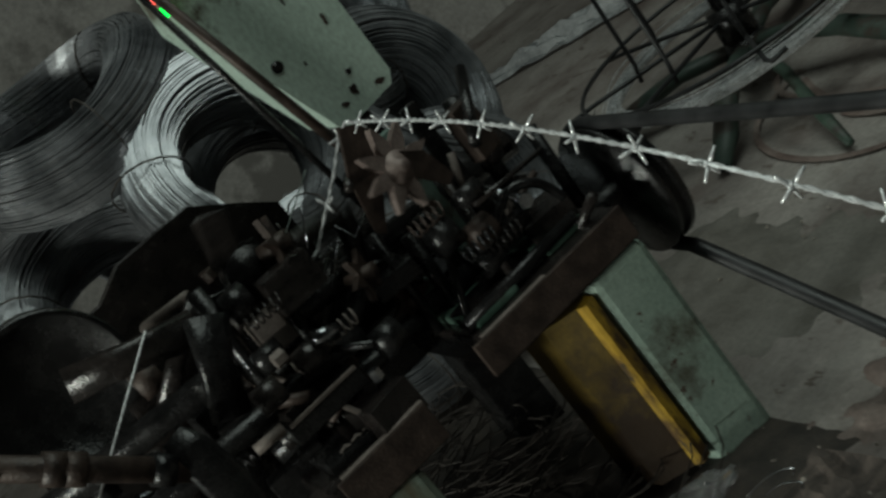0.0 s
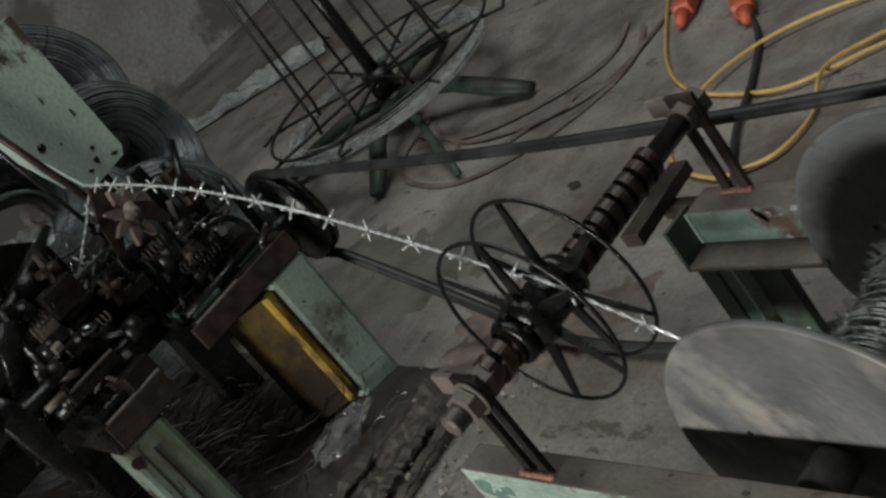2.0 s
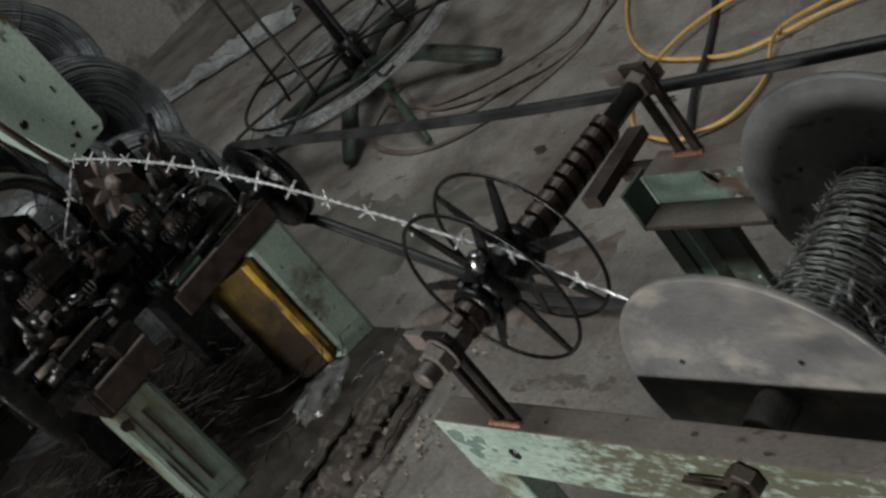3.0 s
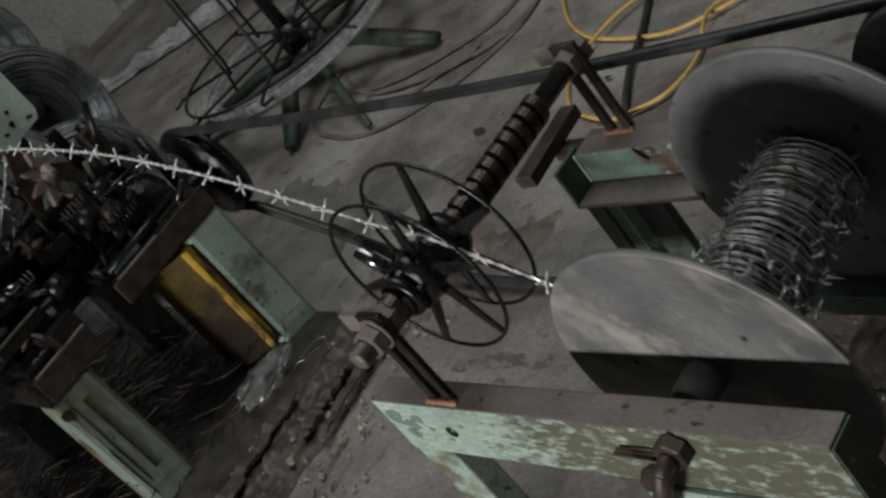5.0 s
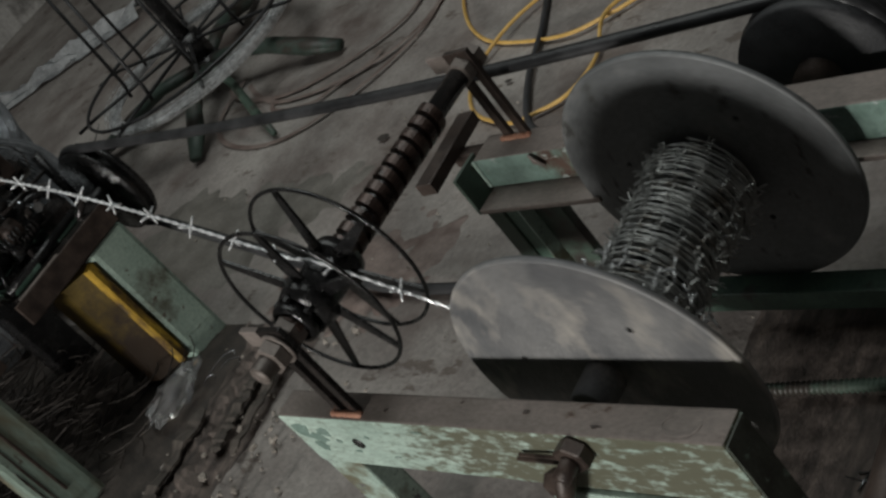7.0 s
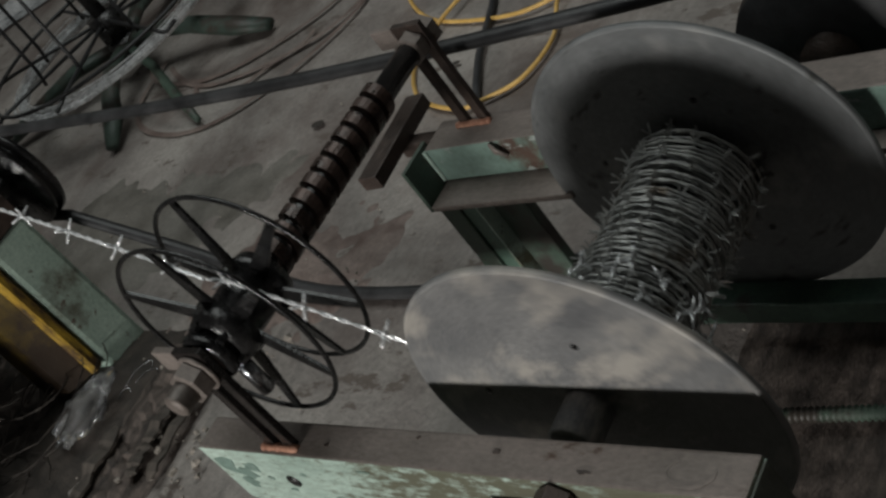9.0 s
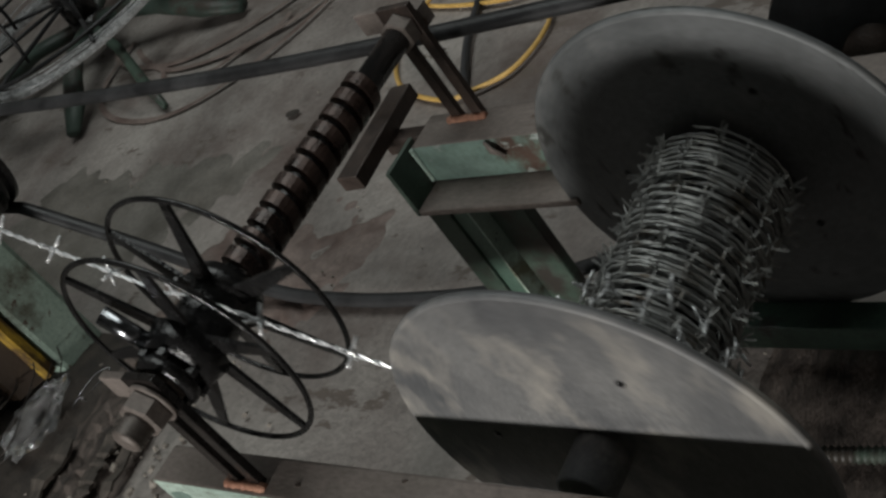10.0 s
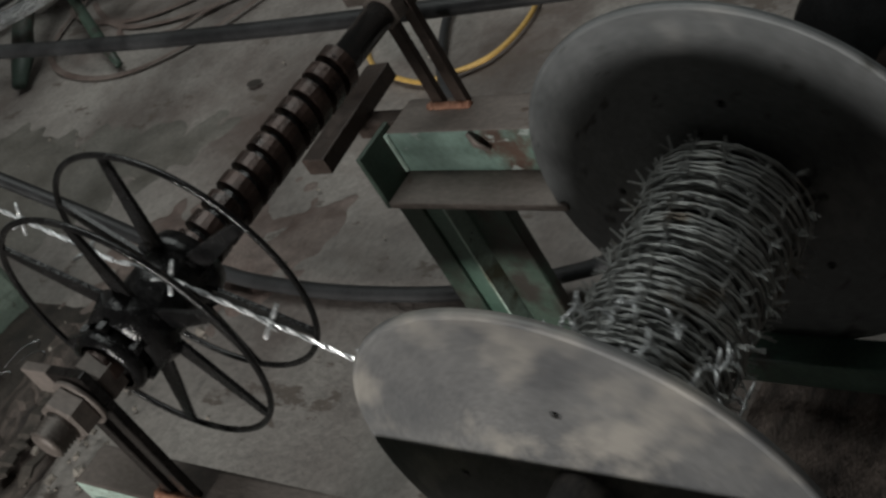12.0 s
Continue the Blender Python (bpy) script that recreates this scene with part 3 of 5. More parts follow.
def wire_path():
    """Points from the feed drum in the machine over the guide wheel to the spool, with the distance along them."""
    pts = []
    for k in range(0, 330):
        a = -k * 0.22
        pts.append(Vector((-1.36 + 0.062 * math.cos(a), 0.02 + 0.00075 * (330 - k), 0.52 + 0.062 * math.sin(a))))
    pts.reverse()
    pts += [Vector(p) for p in ((-1.26, 0.09, 0.60), (-1.17, 0.125, 0.632), (-1.16, 0.165, 0.667), (-1.155, 0.216, 0.706), (-1.16, 0.255, 0.738))]
    a, c = WA, Vector((SX - 0.02, WY, 0.541))
    for k in range(1, 25):
        f = k / 24
        p = a.lerp(c, f)
        p.z += 0.056 * math.sin(math.pi * f)
        pts.append(p)
    pts += [Vector((SX + 0.012, WY, 0.538)), Vector((SX + 0.034, WY, 0.526))]
    d = Vector((PX - 0.062, WY + 0.058, PZ - 0.058))
    e = pts[-1].copy()
    for k in range(1, 9):
        pts.append(e.lerp(d, k / 8))
    a0 = math.atan2(-0.058, -0.062)
    for k in range(1, 400):
        a = a0 + k * 0.2
        pts.append(Vector((PX + 0.087 * math.cos(a), WY + 0.058 + 0.00002 * k, PZ + 0.087 * math.sin(a))))
    run = [0.0]
    for p, q in zip(pts, pts[1:]):
        run.append(run[-1] + (q - p).length)
    return pts, run


WP, WRUN = wire_path()
W_FIRST = next(i for i, p in enumerate(WP) if (p - Vector((-1.26, 0.09, 0.60))).length < 1e-6)
W_START = W_FIRST + 4
W_TOP = W_FIRST + 4 + 24
W_LAST = W_TOP + 2 + 8
SPEED = 0.37
GAP = 0.098


def along(s):
    lo, hi = 0, len(WRUN) - 1
    while hi - lo > 1:
        mid = (lo + hi) // 2
        if WRUN[mid] <= s:
            lo = mid
        else:
            hi = mid
    f = (s - WRUN[lo]) / max(WRUN[hi] - WRUN[lo], 1e-9)
    return WP[lo].lerp(WP[hi], min(max(f, 0), 1))


def twisted(w, s0, s1, origin, name):
    """Two strands along a stretch of the path, in the frame of the piece that carries them."""
    piece = new(name)
    piece.parent = w
    piece.location = origin
    line = []
    s = s0
    while s < s1:
        line.append(along(s) - origin)
        s += 0.006
    for k in (0, 1):
        tw = []
        for i, p in enumerate(line):
            t = (line[min(i + 1, len(line) - 1)] - line[max(i - 1, 0)]).normalized()
            u = t.cross(Vector((0, 1, 0.2))).normalized()
            v = t.cross(u)
            a = i * 0.9 + k * math.pi
            tw.append(p + (u * math.cos(a) + v * math.sin(a)) * 0.0013)
        part("strand", Build().sweep(tw, 0.0014, 6), BRIGHT, piece)
    return piece


def make_wire():
    w = thing("barbed_wire", "bright new two-strand barbed wire running from machine to spool", "barbed wire")
    twisted(w, WRUN[W_FIRST], WRUN[W_START], Vector((0, 0, 0)), "feed_end")
    span = twisted(w, WRUN[W_START], WRUN[W_TOP], WA, "long_span")
    tail = twisted(w, WRUN[W_TOP], WRUN[W_LAST] + 0.05, Vector((0, WY, 0)), "short_span")
    barbs = []
    rnd = random.Random(11)
    shapes = []
    for n in range(4):
        b = Build()
        coil = [(-0.004 + 0.0012 * j, 0.0032 * math.cos(j * 1.3), 0.0032 * math.sin(j * 1.3)) for j in range(8)]
        b.sweep(coil, 0.0011, 5)
        for k in range(4):
            a = 0.6 + k * 1.57 + rnd.uniform(-0.25, 0.25) + n
            x0 = -0.003 if k % 2 else 0.003
            b.sweep([(x0, 0.002 * math.cos(a), 0.002 * math.sin(a)), (x0 + rnd.uniform(-0.006, 0.006), 0.0165 * math.cos(a), 0.0165 * math.sin(a))], [0.0023, 0.0014], 5)
        shapes.append(b.mesh("barb", BRIGHT))
    count = int((WRUN[W_LAST] + 0.25 - (WRUN[W_FIRST] - SPEED * 12.1)) / GAP)
    for i in range(count):
        ob = new("barb", shapes[i % 4])
        ob.parent = w
        barbs.append((ob, WRUN[W_LAST] + 0.25 - i * GAP))
    return w, barbs, span, tail


# ---- the barbed wire machine ----
def make_machine():
    m = thing("barbed_wire_machine", "oily black barbed wire machine on pale green posts", "machine", (0, -0.013, -0.015))

    def lifted(y, z):
        return y + 0.013, 1.09 * z - 0.059

    def rod(name, a, b, r, mat, sides=16, label=""):
        return part(name, Build().cyl(a, b, r, sides), mat, m, label)

    def block(name, lo, hi, mat, label="", bevel=0.005, turn=None):
        return part(name, Build().box(lo, hi, bevel, turn), mat, m, label)

    # Posts and the yellow guard.
    block("post", (-1.09, 0.378, 0.0), (-1.0, 0.488, 0.375), PALE, "pale green steel post with chipped paint", 0.012)
    block("post", (-1.09, -0.098, 0.0), (-1.0, 0.018, 0.365), SHADED_WORN, "pale green steel post, paint darkened for shade, with rust streaks", 0.012)
    block("back_post", (-1.60, 0.30, 0.0), (-1.52, 0.40, 0.378), GREASE)
    block("back_post", (-1.60, -0.08, 0.0), (-1.52, 0.0, 0.368), GREASE)
    def folded(name, prof, mat, label):
        k = len(prof)
        g = Build()
        g.add([(x, y, 0.362) for x, y in prof] + [(x, y, 0.045) for x, y in prof],
              [tuple(range(k)), tuple(range(2 * k - 1, k - 1, -1))] + [(i, (i + 1) % k, k + (i + 1) % k, k + i) for i in range(k)])
        return part(name, g, mat, m, label)

    folded("guard", [(-1.006, 0.372), (-1.002, 0.368), (-0.999, 0.352), (-1.003, 0.346), (-1.014, 0.342), (-1.03, 0.372)], YELLOW, "scuffed yellow folded sheet guard")
    folded("guard_side", [(-1.0145, 0.3415), (-1.045, 0.292), (-1.12, 0.280), (-1.13, 0.371), (-1.031, 0.371)], SHADED_GRIMY, "yellow guard side darkened for shade, with brown stains")
    r = Build()
    r.box((-1.004, -0.046, 0.10), (-0.997, -0.038, 0.33), 0.002)
    part("channel_edge", r, RUST, m)
    # Bed blocks with their oily tops.
    part("front_plate", Build().box((-1.004, 0.180, 0.383), (-0.994, 0.486, 0.438), 0.002), RUST, m, "dark brown front plate")
    part("front_plate", Build().box((-1.004, -0.085, 0.372), (-0.994, 0.076, 0.434), 0.002), RUST, m, "dark brown front plate")
    block("bed", (-1.60, 0.20, 0.378), (-1.0, 0.485, 0.438), OILY, "dark oily cast bed")
    block("bed", (-1.60, -0.10, 0.368), (-1.0, 0.078, 0.432), OILY, "dark oily cast bed")
    block("bed_top", (-1.56, 0.215, 0.438), (-1.03, 0.30, 0.452), GREEN, "worn green plate")
    block("bed_top", (-1.56, 0.37, 0.438), (-1.04, 0.455, 0.450), GREEN, "worn green plate")
    block("bed_top", (-1.50, -0.075, 0.432), (-1.03, 0.05, 0.446), GREASE)
    block("cross_beam", (-1.42, -0.40, 0.37), (-1.30, 0.50, 0.45), GREASE)
    rod("slide_bar", (-1.04, 0.205, 0.452), (-1.04, 0.44, 0.458), 0.010, GREASE)
    rod("slide_bar", (-1.05, -0.128, 0.531), (-1.05, -0.081, 0.529), 0.008, BARE, label="shiny oiled slide bar")
    block("slide_plate", (-1.12, -0.078, 0.490), (-1.05, 0.05, 0.518), GREASE, "black oily slide plate", 0.003)
    # Pale strips put the highlights on the glossy bed's worn edges.
    block("worn_glint_edge", (-1.053, -0.073, 0.5185), (-1.047, 0.047, 0.524), BARE, "worn edge strip, pale for the highlight along it", 0.001)
    block("worn_glint_edge", (-1.008, -0.075, 0.4345), (-0.996, 0.076, 0.4375), BARE, "worn edge strip, pale for the highlight along it", 0.001)
    block("worn_glint_edge", (-1.008, 0.20, 0.4385), (-0.996, 0.33, 0.4405), BARE, "worn edge strip, pale for the highlight along it", 0.001)
    for k in range(5):
        part("bright_flake", Build().sweep([(-1.045, -0.045 + 0.021 * k, 0.4475), (-1.05, -0.034 + 0.021 * k, 0.4485), (-1.042, -0.028 + 0.021 * k, 0.4475)], [0.003, 0.006, 0.002], 6, flat=(1.0, 0.3)), BARE, m, "flake of bare metal")
    rod("slide_bar", (-1.10, -0.30, 0.64), (-1.10, -0.22, 0.60), 0.010, WIRE, label="shiny oiled slide bar")
    rod("slide_bar", (-1.07, 0.03, 0.585), (-1.07, 0.065, 0.57), 0.012, WIRE, label="shiny oiled pin")
    rod("slide_bar", (-1.16, -0.10, 0.47), (-1.16, 0.30, 0.47), 0.016, GREASE)
    rod("main_shaft", (-1.25, -0.45, 0.62), (-1.25, 0.52, 0.55), 0.022, GREASE, 24)
    rod("cam_shaft", (-1.12, -0.36, 0.55), (-1.12, 0.10, 0.53), 0.018, GREASE, 24)
    # Uprights and the tall guide rods below the control box.
    for y, x, z0, z1, rr in ((0.245, -1.15, 0.40, 0.58, 0.012), (0.20, -1.14, 0.44, 0.62, 0.008),
                             (0.53, -1.2, 0.31, 0.56, 0.012), (0.45, -1.2, 0.44, 0.68, 0.015), (0.05, -1.2, 0.44, 0.66, 0.010), (-0.04, -1.2, 0.43, 0.72, 0.014)):
        rod("upright_rod", (x, y, z0), (x, y + 0.01, z1), rr, GREASE)
    rod("guide_rod", (-1.185, 0.189, 1.096), (-1.18, 0.281, 0.6931), 0.0082, RUST, 14, "greasy brown guide rod")
    rod("guide_rod", (-1.19, 0.178, 1.096), (-1.18, 0.24, 0.6495), 0.0055, GREASE, 14)
    block("upright_plate", (-1.225, 0.32, 0.44), (-1.205, 0.35, 0.75), OILY, "oily upright plate")
    block("back_plate", (-1.46, -0.34, 0.45), (-1.44, -0.02, 0.70), GREASE, "black machine back plate")
    block("side_arm", (-1.30, -0.20, 0.60), (-1.27, 0.10, 0.64), OILY, "", 0.008)
    rod("long_arm", (-1.12, 0.30, 0.585), (-1.06, 0.215, 0.44), 0.0065, GREASE)
    rod("long_arm", (-1.16, 0.36, 0.64), (-1.05, 0.31, 0.45), 0.0075, OILY)
    # Control box.
    c = Build()
    quad = [(0.190, 0.985), (0.280, 0.752), (0.295, 0.740), (0.388, 0.748), (0.400, 0.765), (0.402, 0.97), (0.405, 1.085), (0.197, 1.085)]
    quad = [lifted(y, z) for y, z in quad]
    front = [(-1.2, y, z) for y, z in quad]
    back = [(-1.36, y + 0.01, z) for y, z in quad]
    n = len(quad)
    c.add(front + back, [tuple(range(n)), tuple(range(2 * n - 1, n - 1, -1))] + [(i, (i + 1) % n, n + (i + 1) % n, n + i) for i in range(n)])
    part("control_box", c, PANEL, m, "pale green sheet metal control box with rust stains")
    for y, z, w, h in ((0.365, 0.875, 0.003, 0.009), (0.30, 0.845, 0.002, 0.004), (0.335, 0.775, 0.006, 0.008), (0.31, 0.768, 0.007, 0.005), (0.375, 0.762, 0.008, 0.006), (0.33, 0.93, 0.002, 0.010)):
        part("rust_chip", flakes([(*lifted(y, z), w, h)], lambda u, v, r: (-1.2 + r, u, v), y * 90), RUST, m)
    for y, z, w, h in ((-0.070, 0.20, 0.003, 0.11), (-0.085, 0.14, 0.002, 0.08), (-0.085, 0.33, 0.012, 0.016)):
        part("rust_streak", flakes([(y, z, w, h)], lambda u, v, r: (-1.0 + r, u, v), y * 90), RUST, m, "brown rust streak down the post")
    part("knockout_hole", Build().cyl((-1.198, 0.275, 0.8839), (-1.21, 0.275, 0.8839), 0.0095, 14), GREASE, m)
    part("knockout_hole", Build().cyl((-1.198, 0.358, 0.813), (-1.21, 0.358, 0.813), 0.005, 10), GREASE, m)
    part("indicator_lamp", Build().cyl((-1.195, 0.193, 1.075), (-1.195, 0.194, 1.059), 0.0075, 12), RED_GLOW, m, "lit red indicator lamp")
    part("indicator_lamp", Build().cyl((-1.19, 0.194, 1.067), (-1.185, 0.194, 1.067), 0.0055, 12), WHITE_GLOW, m)
    part("indicator_lamp", Build().cyl((-1.195, 0.195, 1.051), (-1.195, 0.198, 1.034), 0.004, 12), GREEN_GLOW, m, "lit green indicator lamp")
    # Star wheels that feed the wire.
    for (x, y, z), rad, teeth, tilt in (((-1.19, 0.105, 0.69), 0.052, 7, 60), ((-1.13, 0.16, 0.585), 0.042, 6, 40), ((-1.16, 0.20, 0.50), 0.04, 6, 10)):
        b = Build()
        pts = []
        for k in range(teeth * 2):
            a = math.pi * k / teeth
            rr = rad if k % 2 == 0 else rad * 0.46
            pts.append((0.0, rr * math.cos(a), rr * math.sin(a)))
        mm = pose(x, y, z, 0, 0, tilt)
        nn = len(pts)
        fr = [mm @ Vector((0.005, p[1], p[2])) for p in pts]
        bk = [mm @ Vector((-0.005, p[1], p[2])) for p in pts]
        b.add(fr + bk, [tuple(range(nn)), tuple(range(2 * nn - 1, nn - 1, -1))] + [(i, (i + 1) % nn, nn + (i + 1) % nn, nn + i) for i in range(nn)])
        b.cyl(mm @ Vector((-0.03, 0, 0)), mm @ Vector((0.02, 0, 0)), rad * 0.3, 16)
        part("star_wheel", b, RUST, m, "dark brown pointed star wheel")
    b = Build()
    for k in range(8):
        a = math.pi * k / 4
        pts = []
        for r, w in ((0.018, 0.010), (0.040, 0.012), (0.054, 0.008), (0.070, 0.0015)):
            c, d = math.cos(a), math.sin(a)
            pts += [(0.006, r * c - w * d, r * d + w * c), (0.006, r * c + w * d, r * d - w * c), (-0.006, r * c + w * d, r * d - w * c), (-0.006, r * c - w * d, r * d + w * c)]
        faces = [(0, 1, 2, 3), (12, 13, 14, 15)]
        for i in (0, 4, 8):
            faces += [(i + j, i + (j + 1) % 4, i + 4 + (j + 1) % 4, i + 4 + j) for j in range(4)]
        b.add(pts, faces)
    b.lathe([(-0.012, 0.0), (-0.012, 0.024), (0.008, 0.026), (0.010, 0.012), (0.020, 0.010), (0.020, 0.0)], (0, 0, 0), 24, axis="x")
    sheave = part("star_wheel", b, STAR, m, "brown eight-pointed star wheel under the wire")
    # Arms, discs and the spoon-shaped lever.
    part("flywheel", Build().lathe([(-0.02, 0.0), (-0.02, 0.05), (-0.012, 0.055), (-0.012, 0.115), (-0.025, 0.125), (0.025, 0.125), (0.025, 0.115), (0.01, 0.11), (0.01, 0.0)], (-1.32, -0.26, 0.72), 48, axis="x"), GREASE, m, "black flywheel")
    part("crank_arm", Build().sweep([(-1.18, -0.245, 0.74), (-1.17, -0.15, 0.712), (-1.17, -0.065, 0.685)], [0.024, 0.021, 0.026], 10, flat=(0.6, 1.1)), OILY, m, "dark brown crank arm")
    part("crank_arm", Build().sweep([(-1.16, -0.045, 0.69), (-1.15, -0.08, 0.63), (-1.15, -0.11, 0.56)], [0.034, 0.026, 0.03], 10, flat=(0.6, 1.1)), GREASE, m)
    part("lever", Build().sweep([(-1.02, -0.197, 0.632), (-1.01, -0.192, 0.60), (-1.005, -0.186, 0.54), (-1.0, -0.186, 0.44), (-1.0, -0.181, 0.385), (-1.0, -0.180, 0.368)], [0.018, 0.028, 0.031, 0.021, 0.013, 0.007], 12, flat=(1.0, 0.35)), GREASE, m, "black spoon-shaped lever")
    rod("cross_pipe", (-1.0, -0.42, 0.80), (-1.02, -0.20, 0.575), 0.017, RUST, 20, "brown pipe")
    for f in (0.15, 0.42, 0.5, 0.85):
        p = Vector((-1.0, -0.42, 0.80)).lerp(Vector((-1.02, -0.20, 0.575)), f)
        d = (Vector((-1.02, -0.20, 0.575)) - Vector((-1.0, -0.42, 0.80))).normalized()
        part("collar", Build().cyl(p - d * 0.014, p + d * 0.014, 0.022, 20), RUST if f < 0.6 else GREASE, m, "worn steel collar")
    part("feed_wire", Build().sweep([(-1.0, -0.345, 0.62), (-1.06, -0.245, 0.672), (-1.16, -0.12, 0.73)], 0.0018, 6), BRIGHT, m, "bright taut feed wire")
    part("feed_drum", Build().cyl((-1.36, 0.0, 0.52), (-1.36, 0.30, 0.52), 0.056, 28), GREASE, m, "black feed drum")
    part("drum_cover", Build().lathe([(0.0, 0.07), (0.0, 0.078), (0.29, 0.078), (0.29, 0.07)], (-1.36, -0.01, 0.52), 32), GREASE, m, "black drum cover")
    # Uprights, plates and blocks under the control box.
    def plate(name, outline, x, thick, mat, label=""):
        k = len(outline)
        g = Build()
        g.add([(x, y, z) for y, z in outline] + [(x - thick, y, z) for y, z in outline],
              [tuple(range(k)), tuple(range(2 * k - 1, k - 1, -1))] + [(i, (i + 1) % k, k + (i + 1) % k, k + i) for i in range(k)])
        return part(name, g, mat, m, label)

    # Added plate: stands in for dark machine parts and hides the coils behind.
    plate("dark_backing", [(-0.36, 0.44), (-0.36, 0.70), (-0.25, 0.755), (-0.12, 0.76), (-0.06, 0.79), (0.08, 0.79), (0.15, 0.74), (0.20, 0.70), (0.20, 0.44)], -1.405, 0.03, OILY, "added black plate standing in for dark machine parts")
    block("green_upright", (-1.178, 0.308, 0.50), (-1.158, 0.342, 0.715), TEAL, "pale green upright with chipped edges", 0.003)
    block("upright_plate", (-1.215, 0.385, 0.44), (-1.195, 0.412, 0.715), GREASE, "black upright bar", 0.003)
    plate("rocker_plate", [(0.270, 0.770), (0.305, 0.750), (0.282, 0.690), (0.252, 0.640), (0.228, 0.606), (0.216, 0.616), (0.236, 0.705)], -1.135, 0.009, RUST, "brown flat rocker plate")
    plate("rocker_plate", [(0.300, 0.700), (0.345, 0.665), (0.360, 0.610), (0.345, 0.600), (0.312, 0.640)], -1.115, 0.008, RUST, "brown flat rocker plate")
    block("tan_block", (-1.19, -0.012, 0.580), (-1.148, 0.036, 0.636), BARE, "bare tan metal block", 0.004)
    part("bent_rod", Build().sweep(smooth_line([(-1.08, 0.33, 0.50), (-1.07, 0.385, 0.545), (-1.06, 0.43, 0.53), (-1.05, 0.45, 0.485)], 6), 0.008, 8), GREASE, m, "black bent rod")
    for y0, z0, y1, z1 in ((-0.19, 0.58, -0.02, 0.70), (-0.08, 0.50, 0.12, 0.66), (0.02, 0.47, 0.17, 0.60)):
        part("link_arm", Build().sweep([(-1.26, y0, z0), (-1.25, (y0 + y1) / 2, (z0 + z1) / 2 + 0.012), (-1.24, y1, z1)], [0.020, 0.014, 0.020], 10, flat=(0.5, 1.0)), OILY, m, "oily dark link arm")
    # Small bolts, nuts, pins and springs over the beds.
    rnd = random.Random(21)
    for k in range(150):
        x = rnd.uniform(-1.40, -1.03)
        y = rnd.choice((rnd.uniform(-0.10, 0.08), rnd.uniform(0.19, 0.46), rnd.uniform(-0.35, 0.46)))
        z = rnd.uniform(0.44, 0.60) if k % 3 else rnd.uniform(0.45, 0.70)
        kind = k % 5
        mat = rnd.choice((GREASE, GREASE, OILY, GREASE, OILY, OILY, BARE, RUST, WIRE))
        if mat in (BARE, WIRE) and kind in (2, 3):
            mat = GREASE
        if kind == 0:
            part("bolt", Build().hexnut((x, y, z), rnd.uniform(0.008, 0.014), 0.02, rnd.choice("xyz")), mat, m)
        elif kind == 1:
            d = Vector((rnd.uniform(-1, 1), rnd.uniform(-1, 1), rnd.uniform(-0.6, 0.6))).normalized() * rnd.uniform(0.03, 0.09)
            c0 = Vector((x, y, z))
            part("pin", Build().cyl(c0 - d, c0 + d, rnd.uniform(0.004, 0.010), 10), mat, m)
        elif kind == 2:
            sx, sy, sz = (rnd.uniform(0.015, 0.05) for _ in range(3))
            part("clamp_block", Build().box((-sx, -sy, -sz), (sx, sy, sz), 0.003, pose(x, y, z - 0.04, 0, 0, rnd.uniform(-20, 20))), mat, m)
        elif kind == 3:
            c0 = Vector((x, y, z))
            part("bushing", Build().cyl(c0 - Vector((0, 0.02, 0)), c0 + Vector((0, 0.02, 0)), rnd.uniform(0.012, 0.028), 18), mat, m)
        else:
            sp = [(x + 0.012 * math.cos(j * 0.9), y + 0.0016 * j, z - 0.03 + 0.012 * math.sin(j * 0.9)) for j in range(40)]
            part("spring", Build().sweep(sp, 0.0018, 5), mat, m)
    for k in range(7):
        x, y, z = rnd.uniform(-1.2, -1.1), rnd.uniform(0.05, 0.26), rnd.uniform(0.52, 0.70)
        pts = [Vector((x, y, z)) + Vector((rnd.uniform(-0.03, 0.03), rnd.uniform(-0.05, 0.05), rnd.uniform(-0.05, 0.05))) for _ in range(3)]
        part("wire_end", Build().sweep(pts, 0.0013, 5), WIRE, m, "loose wire end")
    return m, sheave


FLY = Vector((-1.24, 0.045, 0.665))


def make_flyer():
    """The bent twisting arm that whirls round the feed."""
    f = thing("twisting_flyer", "black oily bent flyer arm turning in the machine", "flyer", FLY)
    arm = [(0.0, -0.165, -0.03), (0.0, -0.165, 0.05), (0.0, -0.135, 0.115), (0.0, -0.06, 0.17), (0.0, 0.03, 0.19), (0.0, 0.10, 0.17), (0.0, 0.125, 0.12)]
    part("arm", Build().sweep(smooth_line(arm, 5), 0.027, 10, flat=(0.6, 1.0)), GREASE, f, "thick bent iron arm")
    part("arm", Build().sweep([(0.012, -0.16, -0.02), (0.012, -0.05, -0.01), (0.0, 0.10, 0.10)], [0.016, 0.02, 0.014], 8), OILY, f)
    part("guide_eye", Build().sweep(circle_points((0.0, 0.09, 0.135), 0.022, 20, "x"), 0.006, 8, True), BARE, f, "worn steel wire guide")
    part("hub", Build().lathe([(-0.05, 0.0), (-0.05, 0.034), (0.03, 0.040), (0.03, 0.0)], (0, 0, 0), 24, axis="x"), GREASE, f, "black round hub")
    part("counterweight", Build().box((-0.012, 0.0, -0.10), (0.014, 0.05, -0.02), 0.006), OILY, f)
    return f




# ---- belt drive ----
MPX, MPY, MPZ, MPR = -1.12, 0.565, 0.392, 0.122
BPX, BPY, BPZ, BPR = 0.68, 0.655, 0.310, 0.118


